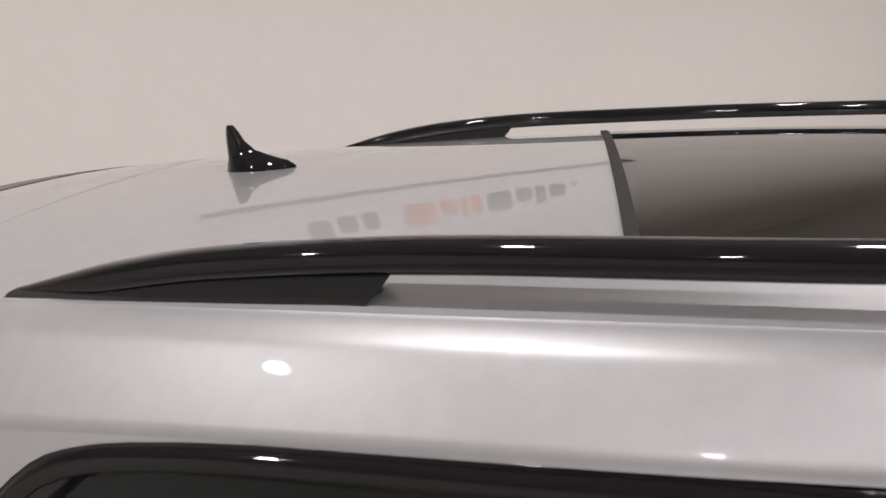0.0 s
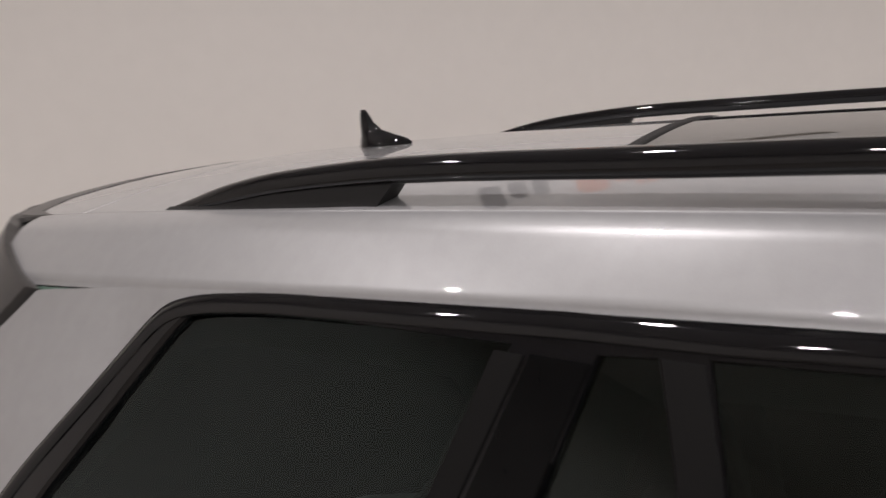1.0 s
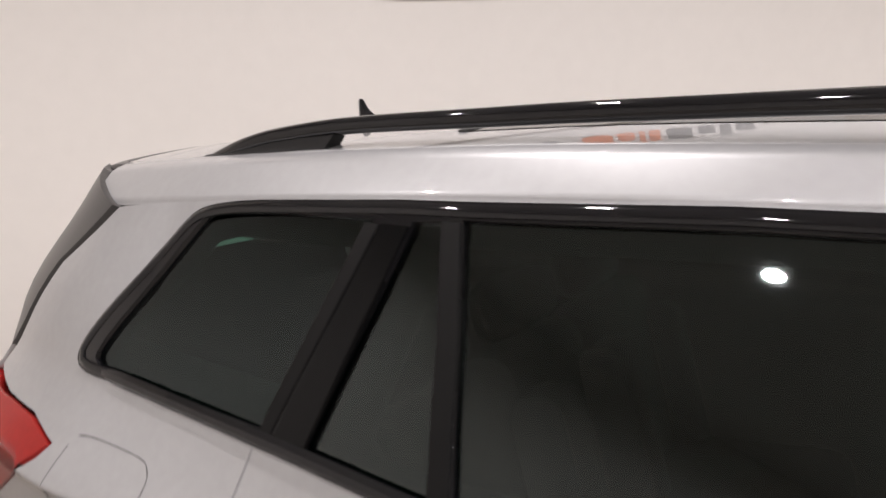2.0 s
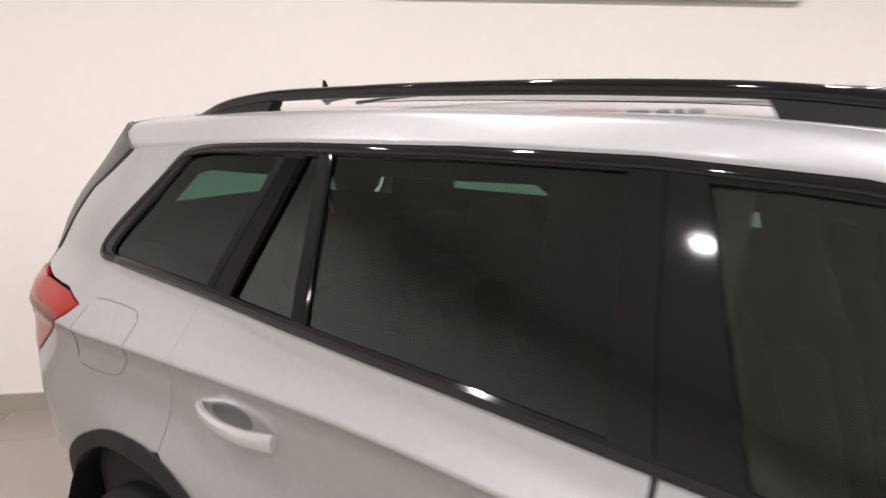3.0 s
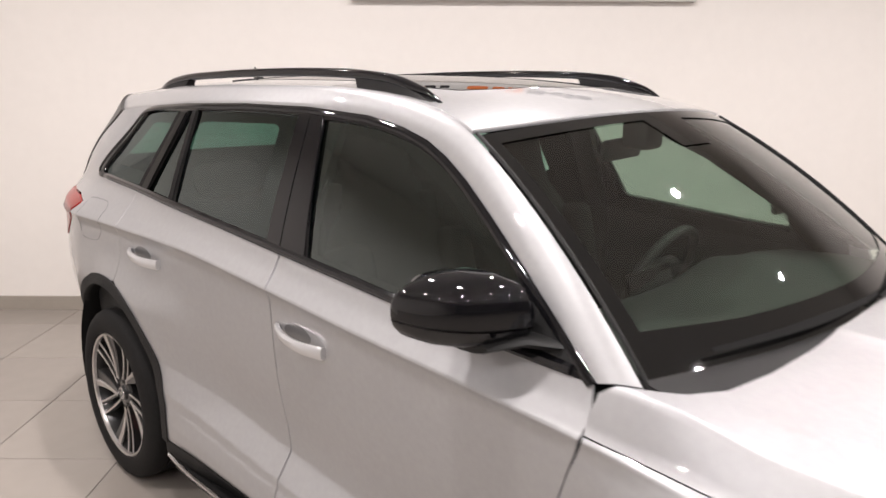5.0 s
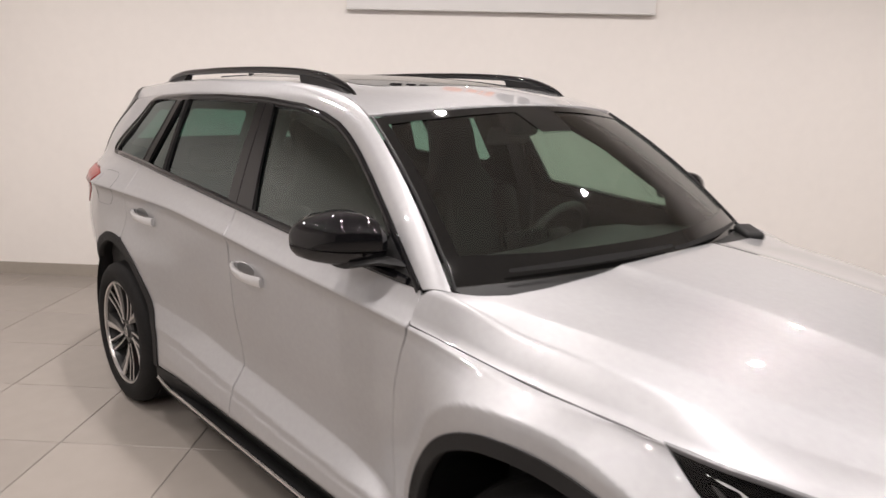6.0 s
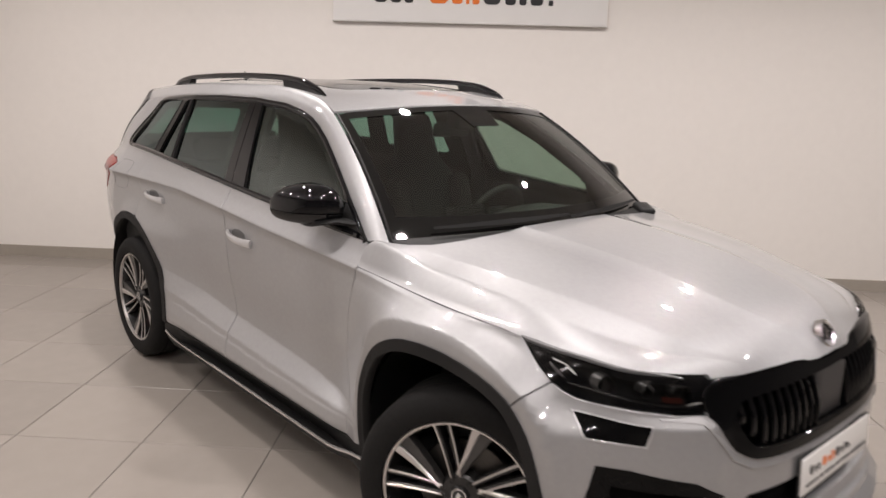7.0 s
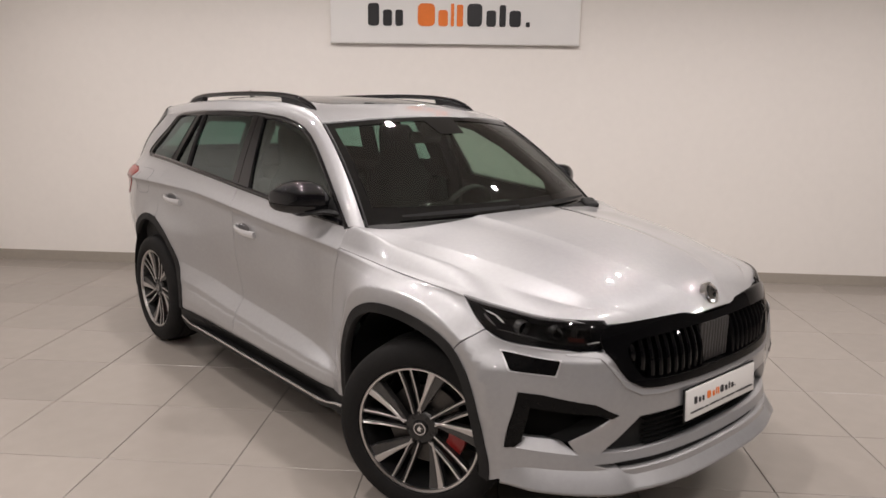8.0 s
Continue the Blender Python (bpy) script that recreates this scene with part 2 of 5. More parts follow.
def panel(name, polys, surf, mat, parent, du=0.06, dv=0.05, holes=(), vcuts=(), depth=0.012, side=1, label="", lift=0.0, flange=True):
    """A sheet on a surface surf(u, v): outlines in (u, v), cut to a grid, mapped, with its edges turned in by depth.
    side -1 mirrors it to the other side of the car."""
    bm = bmesh.new()
    if not isinstance(polys[0], list):
        polys = [polys]
    for poly in polys:
        bm.faces.new([bm.verts.new((u, v, 0)) for u, v in poly])
    us = [p[0] for q in polys for p in q]
    vs = [p[1] for q in polys for p in q]
    for lo, hi, d, ax in ((min(us), max(us), du, 0), (min(vs), max(vs), dv, 1)):
        k = max(1, int((hi - lo) / d))
        for i in range(1, k):
            c = lo + (hi - lo) * i / k
            bmesh.ops.bisect_plane(bm, geom=bm.verts[:] + bm.edges[:] + bm.faces[:], dist=1e-5,
                                   plane_co=(c, 0, 0) if ax == 0 else (0, c, 0), plane_no=(1, 0, 0) if ax == 0 else (0, 1, 0))
    for c in vcuts:
        if min(vs) < c < max(vs):
            bmesh.ops.bisect_plane(bm, geom=bm.verts[:] + bm.edges[:] + bm.faces[:], dist=1e-5, plane_co=(0, c, 0), plane_no=(0, 1, 0))
    for hole in holes:
        hu, hv = [p[0] for p in hole], [p[1] for p in hole]
        for (x1, y1), (x2, y2) in zip(hole, hole[1:] + hole[:1]):
            fs = [f for f in bm.faces if max(v.co.x for v in f.verts) > min(hu) - 1e-4 and min(v.co.x for v in f.verts) < max(hu) + 1e-4
                  and max(v.co.y for v in f.verts) > min(hv) - 1e-4 and min(v.co.y for v in f.verts) < max(hv) + 1e-4]
            geom = list({x for f in fs for x in (*f.verts, *f.edges)}) + fs
            bmesh.ops.bisect_plane(bm, geom=geom, dist=1e-5, plane_co=(x1, y1, 0), plane_no=(y2 - y1, x1 - x2, 0))
        gone = [f for f in bm.faces if inside(f.calc_center_median()[:2], hole)]
        bmesh.ops.delete(bm, geom=gone, context="FACES")
    bmesh.ops.remove_doubles(bm, verts=bm.verts[:], dist=1e-5)
    V, N, F = [], [], []
    bm.verts.index_update()
    hstep = 0.004
    for v in bm.verts:
        u, w = v.co.x, v.co.y
        p = surf(u, w)
        a = surf(u + hstep, w) - surf(u - hstep, w)
        b = surf(u, w + hstep) - surf(u, w - hstep)
        n = a.cross(b)
        n = n.normalized() if n.length > 1e-12 else Vector((0, 0, 1))
        if n.dot(Vector((0.25 * p.x, p.y, p.z - 0.7))) < 0:
            n = -n
        V.append(p + n * lift)
        N.append(n)
    for f in bm.faces:
        ids = [v.index for v in f.verts]
        a, b, c = V[ids[0]], V[ids[1]], V[ids[2]]
        nn = Vector((0, 0, 0))
        for i in range(1, len(ids) - 1):
            nn += (V[ids[i]] - V[ids[0]]).cross(V[ids[i + 1]] - V[ids[0]])
        F.append(ids if nn.dot(N[ids[0]]) >= 0 else ids[::-1])
    if flange and depth:
        fmap = {}
        for ids in F:
            for i in range(len(ids)):
                fmap[(ids[i], ids[(i + 1) % len(ids)])] = 1
        for (i, j) in list(fmap):
            if (j, i) not in fmap:
                e = V[j] - V[i]
                if e.length < 1e-6:
                    continue
                k = len(V)
                o = e.cross(N[i]).normalized()
                V += [V[i].copy(), V[j].copy(), V[j] - N[j] * depth, V[i] - N[i] * depth]
                N += [(o + N[i]).normalized(), (o + N[j]).normalized(), o, o]
                F.append([k + 1, k, k + 3, k + 2])
    bm.free()
    if side < 0:
        V = [Vector((p.x, -p.y, p.z)) for p in V]
        N = [Vector((n.x, -n.y, n.z)) for n in N]
        F = [f[::-1] for f in F]
    return mesh_object(name, V, F, mat, parent, label, N)


def arc(cx, cz, r, a0, a1, n=20):
    return [(cx + r * math.cos(radians(a0 + (a1 - a0) * i / n)), cz + r * math.sin(radians(a0 + (a1 - a0) * i / n))) for i in range(n + 1)]

# ---------------------------------------------------------------- the room

def room_box(name, x0, x1, y0, y1, z0, z1, mat, label, category):
    """A slab in wall coordinates: x along the wall, y out into the room."""
    bm = bmesh.new()
    m = Matrix(((ALONG.x, OUT.x, 0, WALLP.x), (ALONG.y, OUT.y, 0, WALLP.y), (0, 0, 1, 0), (0, 0, 0, 1)))
    add_box(bm, (x1 - x0, y1 - y0, z1 - z0), m @ Matrix.Translation(((x0 + x1) / 2, (y0 + y1) / 2, (z0 + z1) / 2)))
    return tagged(part(name, bm, mat, None), label, category, kind="structure")


RX0, RX1, RD = -3.75, 10.0, 14.0
room_box("wall_north", RX0, RX1, -0.6, 0, -0.1, CEIL + 0.2, WALL, "plain off-white plastered showroom wall behind the car", "wall")
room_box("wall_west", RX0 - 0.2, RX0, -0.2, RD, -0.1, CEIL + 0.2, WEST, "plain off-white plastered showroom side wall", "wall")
# east and south walls are added out of view to shape the light
room_box("wall_east", RX1, RX1 + 0.2, -0.2, RD, -0.1, CEIL + 0.2, SOUTH, "unseen showroom side wall, grey to hold down fill and reflections", "wall")
room_box("wall_south", RX0, RX1, RD, RD + 0.2, -0.1, CEIL + 0.2, SOUTH, "unseen showroom wall facing the car, grey to hold down fill and reflections", "wall")
room_box("ceiling", RX0, RX1, 0, RD, CEIL, CEIL + 0.2, CEILM, "plain painted showroom ceiling with downlights", "ceiling")
room_box("baseboard", RX0, RX1, 0, 0.014, 0.0, 0.10, BASEM, "taupe skirting board along the wall foot", "skirting")
floor = room_box("floor", RX0, RX1, 0, RD, -0.12, -0.004, GROUT, "beige square porcelain floor tiles with thin grey joints", "floor")


def downlights():
    """Recessed ceiling spots: a trim ring and a housing round each lamp."""
    base = None
    for (x, y, _), _ in LAMPS:
        if base is None:
            base = thing("downlight", "small round recessed ceiling spotlight", "ceiling light", (x, y, CEIL), "ceiling spotlights")
            bm = bmesh.new()
            add_lathe(bm, [(0.078, 0.0), (0.1, 0.0), (0.105, -0.006), (0.1, -0.014), (0.082, -0.012), (0.078, 0.0)], n=24)
            part("trim_ring", bm, SIGNW, base)
        else:
            copy_thing(base, pose(x, y, CEIL))


downlights()


def block_mark(bm, x, y, w, h, depth, m):
    """A plain mark: a solid block with rounded corners."""
    r = min(w, h) * 0.28
    out = []
    for cx, cy, a in ((x + w - r, y + h - r, 0), (x + r, y + h - r, 90), (x + r, y + r, 180), (x + w - r, y + r, 270)):
        out += arc(cx, cy, r, a, a + 90, 5)
    add_prism(bm, out, depth, m)


def wall_sign():
    """Board hung on the wall with a row of plain marks for its wordmark."""
    L = 2.262
    sign = thing("wall_sign", "white rectangular wall sign with a black and orange wordmark", "sign", (0, 0, 0))
    m = Matrix(((ALONG.x, 0, OUT.x, -2.478), (ALONG.y, 0, OUT.y, 1.216), (0, 1, 0, 2.157), (0, 0, 0, 1)))
    sign.matrix_world = m
    bm = bmesh.new()
    add_box(bm, (L, 0.62, 0.05), Matrix.Translation((L / 2, 0.31, -0.025)), 0.004)
    part("board", bm, SIGNW, sign)
    bm = bmesh.new()
    add_box(bm, (L + 0.012, 0.012, 0.056), Matrix.Translation((L / 2, -0.006, -0.026)), 0.003)
    part("edge_strip", bm, SIGNG, sign)
    # one plain block a mark: start, width, height, colour
    marks = [(0.335, .125, .21, 0), (.475, .10, .15, 0), (.59, .085, .15, 0), (.785, .19, .21, 1), (.98, .105, .15, 1), (1.10, .035, .21, 1), (1.15, .07, .20, 1),
             (1.235, .165, .21, 0), (1.415, .105, .15, 0), (1.535, .07, .2, 0), (1.62, .125, .15, 0), (1.775, .045, .045, 0)]
    for x, w, h, c in marks:
        bm = bmesh.new()
        block_mark(bm, x + w * 0.09, 0.0, w * 0.82, h * 0.94, 0.006, Matrix.Translation((0, 0.145, 0.0)))
        part("mark", bm, INKO if c else INKB, sign)


wall_sign()

# ---------------------------------------------------------------- the car's surfaces (x ahead, y to its left, z up)
XF0, XR0, NE = 1.45, -1.62, 2.8
ZC = curve([(-2.3, 1.085), (-1.9, 1.092), (-1.35, 1.102), (-0.8, 1.104), (-0.25, 1.077), (0.22, 1.046), (0.55, 1.029), (0.86, 1.011), (1.2, 0.978), (1.45, 0.954), (1.6, 0.940), (2.3, 0.90)])
ZBELT = curve([(-1.95, 1.236), (-1.245, 1.222), (-0.72, 1.195), (-0.21, 1.159), (0.04, 1.141), (0.388, 1.116), (0.857, 1.092), (1.0, 1.085)])
PROFILE = curve([(0.16, 0.78), (0.22, 0.815), (0.30, 0.835), (0.40, 0.836), (0.47, 0.834), (0.56, 0.834), (0.75, 0.845), (0.90, 0.856), (0.98, 0.860), (1.012, 0.862), (1.034, 0.868), (1.052, 0.878)])
TUMBLE = curve([(1.052, 0.878), (1.075, 0.861), (1.10, 0.844), (1.14, 0.824), (1.25, 0.776), (1.40, 0.704), (1.56, 0.622), (1.66, 0.565)])
XFRONT = curve([(0.16, 2.14), (0.24, 2.20), (0.31, 2.232), (0.38, 2.228), (0.46, 2.205), (0.55, 2.205), (0.64, 2.20), (0.74, 2.182), (0.84, 2.158), (0.91, 2.128), (0.97, 2.07), (1.05, 1.9)])
XREAR = curve([(0.16, -2.24), (0.3, -2.36), (0.5, -2.43), (0.75, -2.44), (0.95, -2.43), (1.12, -2.43), (1.22, -2.43), (1.5, -2.24), (1.60, -2.15)])
WHEEL_F, WHEEL_R, WR, WY = (1.372, 0.361), (-1.41, 0.361), 0.361, 0.772


ARCH_F, ARCH_R = (1.355, 0.400, 0.475), (-1.420, 0.39, 0.482)

# the front arch is squared: its radius by angle
RARCH = curve([(-30, 0.45), (-12, 0.430), (4, 0.417), (17, 0.421), (29, 0.436), (42, 0.463), (52, 0.472), (61, 0.463), (70, 0.450), (80, 0.442), (90, 0.451), (100, 0.464), (113, 0.477), (127, 0.482), (139, 0.477), (153, 0.470), (170, 0.460), (200, 0.465)])


def arch(a0, a1, off=0.0, n=20):
    """The front arch's outline from angle a0 to a1, off outwards."""
    return [(ARCH_F[0] + (RARCH(a) + off) * math.cos(radians(a)), ARCH_F[1] + (RARCH(a) + off) * math.sin(radians(a))) for a in np.linspace(a0, a1, n).tolist()]


def arch_gap(x, z):
    """How far a place on the side lies outside the front arch."""
    a = math.degrees(math.atan2(z - ARCH_F[1], x - ARCH_F[0]))
    return math.hypot(x - ARCH_F[0], z - ARCH_F[1]) - RARCH(a + 360 if a < -90 else a)


def half_width(x, z):
    zz = z - (ZC(x) - 1.06) * sstep(0.55, 1.0, z)
    w = PROFILE(zz) if zz < 1.052 else TUMBLE(zz)
    if x < -0.95:
        q = min((-0.95 - x) / 0.8, 1.7)
        lowt, upt = -0.012 * min(q, 1.0), (0.052 + 0.036 * sstep(1.22, 1.50, z)) * q**1.15
        w -= lowt + (upt - lowt) * sstep(1.05, 1.2, zz)
    if x > 1.0:
        w -= 0.05 * ((x - 1.0) / 0.6)**2 * sstep(0.6, 1.0, z)
    if x > 0.66:
        d = ZC(x) - z
        w += (0.078 * (1 - math.exp(-max(d, 0) / 0.05)) - 0.018) * sstep(0.66, 1.22, x) * (1 - 0.5 * sstep(1.25, 1.45, x)) * sstep(0.30, 0.60, z)
    # the doors: a hollow, then a shelf that runs out to the sill
    zu, zl, zt = ZSHELF(x), ZSHELF_LOW(x), ZFOLD(x)
    doors = sstep(-1.12, -0.88, x) * (1 - sstep(0.68, 0.92, x))
    t = min(1.0, max(0.0, (zu - z) / (zu - zl)))
    w -= 0.022 * (1 - t) * (1 - sstep(0.0, 0.27, z - zu)) * doors
    out = 0.034 * t + 0.003 * min(1.0, max(0.0, (zl - z) / (zl - zt))) + 0.004 * sstep(-0.004, 0.004, zt - z) + 0.009 * min(1.0, max(0.0, (zt - z) / 0.06))
    a = (0.050 - 0.028 * (1 - sstep(-1.64, -1.40, x)) if x < 0 else FLARE) * flare(x, z)
    b = out * doors * sstep(0.27, 0.36, z)
    w += 0.5 * (a + b + math.sqrt((a - b)**2 + 0.0001)) - 0.005
    return w - (lean(x, z) if x > 1.2 else 0.0)


FLARE = 0.046
ZSHELF = curve([(-1.2, 0.64), (-1.0, 0.625), (-0.74, 0.598), (-0.29, 0.550), (0.15, 0.519), (0.44, 0.496), (0.62, 0.470), (0.76, 0.445), (1.0, 0.43)])
ZSHELF_LOW = curve([(-1.2, 0.54), (-0.77, 0.506), (-0.25, 0.466), (0.2, 0.441), (0.57, 0.424), (0.8, 0.412), (1.0, 0.40)])
ZFOLD = curve([(-1.2, 0.49), (-0.74, 0.460), (-0.22, 0.431), (0.25, 0.408), (0.49, 0.402), (0.8, 0.394), (1.0, 0.385)])
# width of the flat band round the front arch, by angle
BAND = curve([(-10, 0.03), (20, 0.045), (45, 0.050), (60, 0.056), (85, 0.066), (100, 0.064), (115, 0.070), (127, 0.056), (142, 0.024), (180, 0.02)])


def flare(x, z):
    """How far the wheel arch's flare stands out, 0 to 1."""
    cx, cz, r = ARCH_R if x < 0 else ARCH_F
    d = math.hypot(x - cx, z - cz) - r if x < 0 else arch_gap(x, z)
    if x < 0:
        return (1 - sstep(-0.02, 0.50, d)) * (1 - sstep(0.80, 1.0, z))
    band = BAND(min(180.0, max(-10.0, math.degrees(math.atan2(z - cz, x - cx)))))
    if d <= band:
        return 1.06 - 0.20 * (1 - max(0.0, d) / band)
    e = max(0.0, ZC(x) - z)
    return 1.06 * e / (e + d - band) * max(0.0, 1 - (d - band) / 0.27)**1.3


def lean(x, z):
    """How far the wing and the bumper's corner lean in above the arch's band."""
    d = arch_gap(x, z)
    return 0.034 * sstep(0.035, 0.115, d) * sstep(0.72, 0.79, z) * sstep(1.25, 1.56, x)


def corner_width(s, z):
    """Half width of the nose's wrap, s round the corner; the arch's flare dies away there."""
    x = XF0 + 0.96 * min(s, 0.5)
    return half_width(XF0, z) + FLARE * (flare(x, z) * (1 - sstep(0.34, 0.62, s)) - flare(XF0, z)) + lean(XF0, z) - lean(x, z) * (1 - sstep(0.36, 0.58, s))


def tail_width(s, z):
    return half_width(XR0, z) - (0.022 * flare(XR0, z) + 0.022 * sstep(0.85, 1.05, z) * (1 - sstep(1.2, 1.4, z)) + 0.05 * (1 - sstep(0.40, 0.80, z))) * sstep(0.0, 0.32, s)


_phi = np.linspace(0, math.pi / 2, 1500)
_cx, _sx = np.cos(_phi)**(2 / NE), np.sin(_phi)**(2 / NE)
_len = np.concatenate([[0], np.cumsum(np.hypot(np.diff(_cx) * 0.86, np.diff(_sx) * 0.74))])
LEND = float(_len[-1])


def body(u, z):
    """The body's wrap: u is x along the side; past XF0 and XR0 it is the way round the corner to the middle of nose or tail."""
    if u > XF0:
        s, end, x0, sg = u - XF0, XFRONT(z), XF0, 1
    elif u < XR0:
        s, end, x0, sg = XR0 - u, -XREAR(z), -XR0, -1
    else:
        return Vector((u, -half_width(u, z), z))
    flip = 1
    if s > LEND:
        s, flip = 2 * LEND - s, -1
    c, q = float(np.interp(s, _len, _cx)), float(np.interp(s, _len, _sx))
    b = corner_width(s, z) if sg > 0 else tail_width(s, z)
    if sg > 0:
        end += 0.024 * (1 - sstep(0.772, 0.808, z)) * sstep(0.45, 0.60, z) * sstep(0.50, 0.60, b * c) * (1 - sstep(0.80, 0.845, b * c))
    return Vector((sg * (x0 + (end - x0) * q), -flip * b * c, z))


def nose(y, z):
    """(u, z) of the place on the nose at that y (right side negative)."""
    s = 1.0
    for _ in range(5):
        s = float(np.interp(-min(abs(y) / corner_width(s, z), 1), -_cx, _len))
    return (XF0 + (s if y <= 0 else 2 * LEND - s), z)


def tail(y, z):
    s = 1.0
    for _ in range(5):
        s = float(np.interp(-min(abs(y) / tail_width(s, z), 1), -_cx, _len))
    return (XR0 - (s if y <= 0 else 2 * LEND - s), z)


def level(u, z):
    """Height with the shoulder crease made level."""
    return z - (ZC(min(max(u, XR0), XF0)) - 1.06) * sstep(0.55, 1.0, z)


def level_body(u, v):
    z = v
    k = ZC(min(max(u, XR0), XF0)) - 1.06
    for _ in range(14):
        z = v + k * sstep(0.55, 1.0, z)
    return body(u, z)


def sheet(name, poly, mat, parent, du, dv, holes=(), **kw):
    """A painted panel on the body, cut along the shoulder crease."""
    f = lambda p: [(u, level(u, z)) for u, z in p]
    return panel(name, f(poly), level_body, mat, parent, du, dv, holes=[f(h) for h in holes], vcuts=(1.005, 1.018, 1.028, 1.035, 1.044, 1.049, 1.053, 1.059, 1.068, 1.08), **kw)


# roof, cant rails, windscreen, bonnet
YE = curve([(-2.1, 0.455), (-1.9, 0.47), (-1.7, 0.495), (-1.3, 0.545), (-0.8, 0.575), (-0.3, 0.58), (0.17, 0.592), (0.3, 0.618), (0.40, 0.645)])
ZE = curve([(-2.2, 1.548), (-1.9, 1.579), (-1.7, 1.592), (-1.5, 1.602), (-1.3, 1.612), (-0.8, 1.625), (-0.3, 1.625), (-0.15, 1.619), (0.0, 1.607), (0.17, 1.582), (0.3, 1.551), (0.40, 1.516)])
ZR = curve([(-2.2, 1.580), (-1.9, 1.612), (-1.63, 1.630), (-1.1, 1.651), (-0.7, 1.659), (-0.3, 1.654), (0.0, 1.637), (0.2, 1.612), (0.47, 1.562)])


def roof_top(x, y):
    q = min(abs(y) / YE(x), 1.1)
    return Vector((x, y, ZR(x) - (ZR(x) - ZE(x)) * q**2.3))


def screen(a, b):
    """Windscreen: a from -1 (right) to 1 across, b from 0 (foot) to 1 (roof)."""
    k = 1 - a * a
    foot = Vector((0.931 + 0.17 * k, 0.779 * a, 1.098 + 0.012 * k))
    top = Vector((0.364 + 0.10 * k, 0.637 * a, 1.52 + 0.042 * k))
    bow = 0.028 * 4 * b * (1 - b)
    return foot.lerp(top, b) + Vector((0.5, 0, 0.8)) * bow


DLO_TOP = [(-1.08, 1.553), (-0.65, 1.564), (-0.31, 1.563), (-0.03, 1.548), (0.12, 1.524), (0.22, 1.498), (0.30, 1.465), (0.39, 1.417), (0.50, 1.348), (0.634, 1.258), (0.76, 1.168), (0.857, 1.095)]


def chaikin(p, n=2):
    for _ in range(n):
        q = [p[0]]
        for (a, b), (u, v) in zip(p, p[1:]):
            q += [(0.75 * a + 0.25 * u, 0.75 * b + 0.25 * v), (0.25 * a + 0.75 * u, 0.25 * b + 0.75 * v)]
        p = q + [p[-1]]
    return p


DLO = chaikin([(-1.62, 1.232), (-1.695, 1.232), (-1.729, 1.237), (-1.747, 1.252), (-1.743, 1.280), (-1.714, 1.330), (-1.671, 1.387), (-1.624, 1.442), (-1.582, 1.488), (-1.555, 1.509), (-1.525, 1.519), (-1.49, 1.526),
               (-1.43, 1.533), (-1.38, 1.537)], 1) + DLO_TOP
NQ = len(DLO) - 12
# the upper edge of the side windows from the screen's foot to the tail, by length
_dl = DLO[::-1][:12] + [(-1.60, 1.519), (-1.80, 1.505), (-1.96, 1.495)]


def _resample(pts, n=60):
    p = np.array(pts)
    d = np.concatenate([[0], np.cumsum(np.linalg.norm(np.diff(p, axis=0), axis=1))])
    t = np.linspace(0, d[-1], n)
    return np.stack([np.interp(t, d, p[:, k]) for k in range(p.shape[1])], 1)


def _smooth(p, k=3):
    q = p.copy()
    for _ in range(k):
        q[1:-1] = (q[:-2] + 2 * q[1:-1] + q[2:]) / 4
    return q


_low = [(x, -half_width(x, z), z) for x, z in _dl]
_up = [tuple(screen(-1, b)) for b in (0, .2, .4, .6, .8, 0.95)] + [(x, -YE(x), ZE(x)) for x in (0.30, 0.17, 0.0, -0.2, -0.4, -0.65, -0.9, -1.15, -1.4, -1.6, -1.8, -1.96)]
LOWC, UPC = _smooth(_resample(_low)), _smooth(_resample(_up))


def _at(c, t):
    f = min(max(t, 0), 1) * (len(c) - 1)
    i = min(int(f), len(c) - 2)
    i0, i3 = max(i - 1, 0), min(i + 2, len(c) - 1)
    p0, p1, p2, p3 = c[i0], c[i], c[i + 1], c[i3]
    s = f - i
    return Vector(0.5 * (2 * p1 + (p2 - p0) * s + (2 * p0 - 5 * p1 + 4 * p2 - p3) * s * s + (3 * p1 - p0 - 3 * p2 + p3) * s**3))


# the cant rail's bulge: a rolled foot, a flat flank, a soft ridge and a fall to the roof channel
_cv = np.linspace(0, 1, 101)
_cs = np.interp(_cv, (0, 0.06, 0.13, 0.45, 0.66, 0.76, 0.86, 1.0), (0.75, 0.50, 0.16, 0.12, 0.09, -0.26, -0.38, -0.62))
_cb = np.concatenate([[0], np.cumsum((_cs[1:] + _cs[:-1]) / 2 * 0.01)])
_cb = _cb - _cv * _cb[-1]


def cant(t, v):
    """The painted strip from screen foot to tail between the side windows (v 0) and the roof (v 1)."""
    a, b = _at(LOWC, t), _at(UPC, t)
    d = b - a
    o = Vector((0.35 * (1 - sstep(0.3, 0.45, t)), -0.75, 0.75)).normalized()
    k = sstep(0.33, 0.48, t)
    return a + d * v + o * (d.length * ((1 - k) * 0.45 * v * (1 - v) + k * float(np.interp(v, _cv, _cb))))


def _wrap_y(x):
    """Half width of the wrap near the bonnet's edge."""
    if x <= XF0:
        return half_width(x, ZC(x)) - 0.001
    q = min((x - XF0) / (XFRONT(0.925) - XF0), 0.995)
    return (corner_width(float(np.interp(q, _sx, _len)), ZC(XF0)) - 0.001) * (1 - q**NE)**(1 / NE) + 0.003


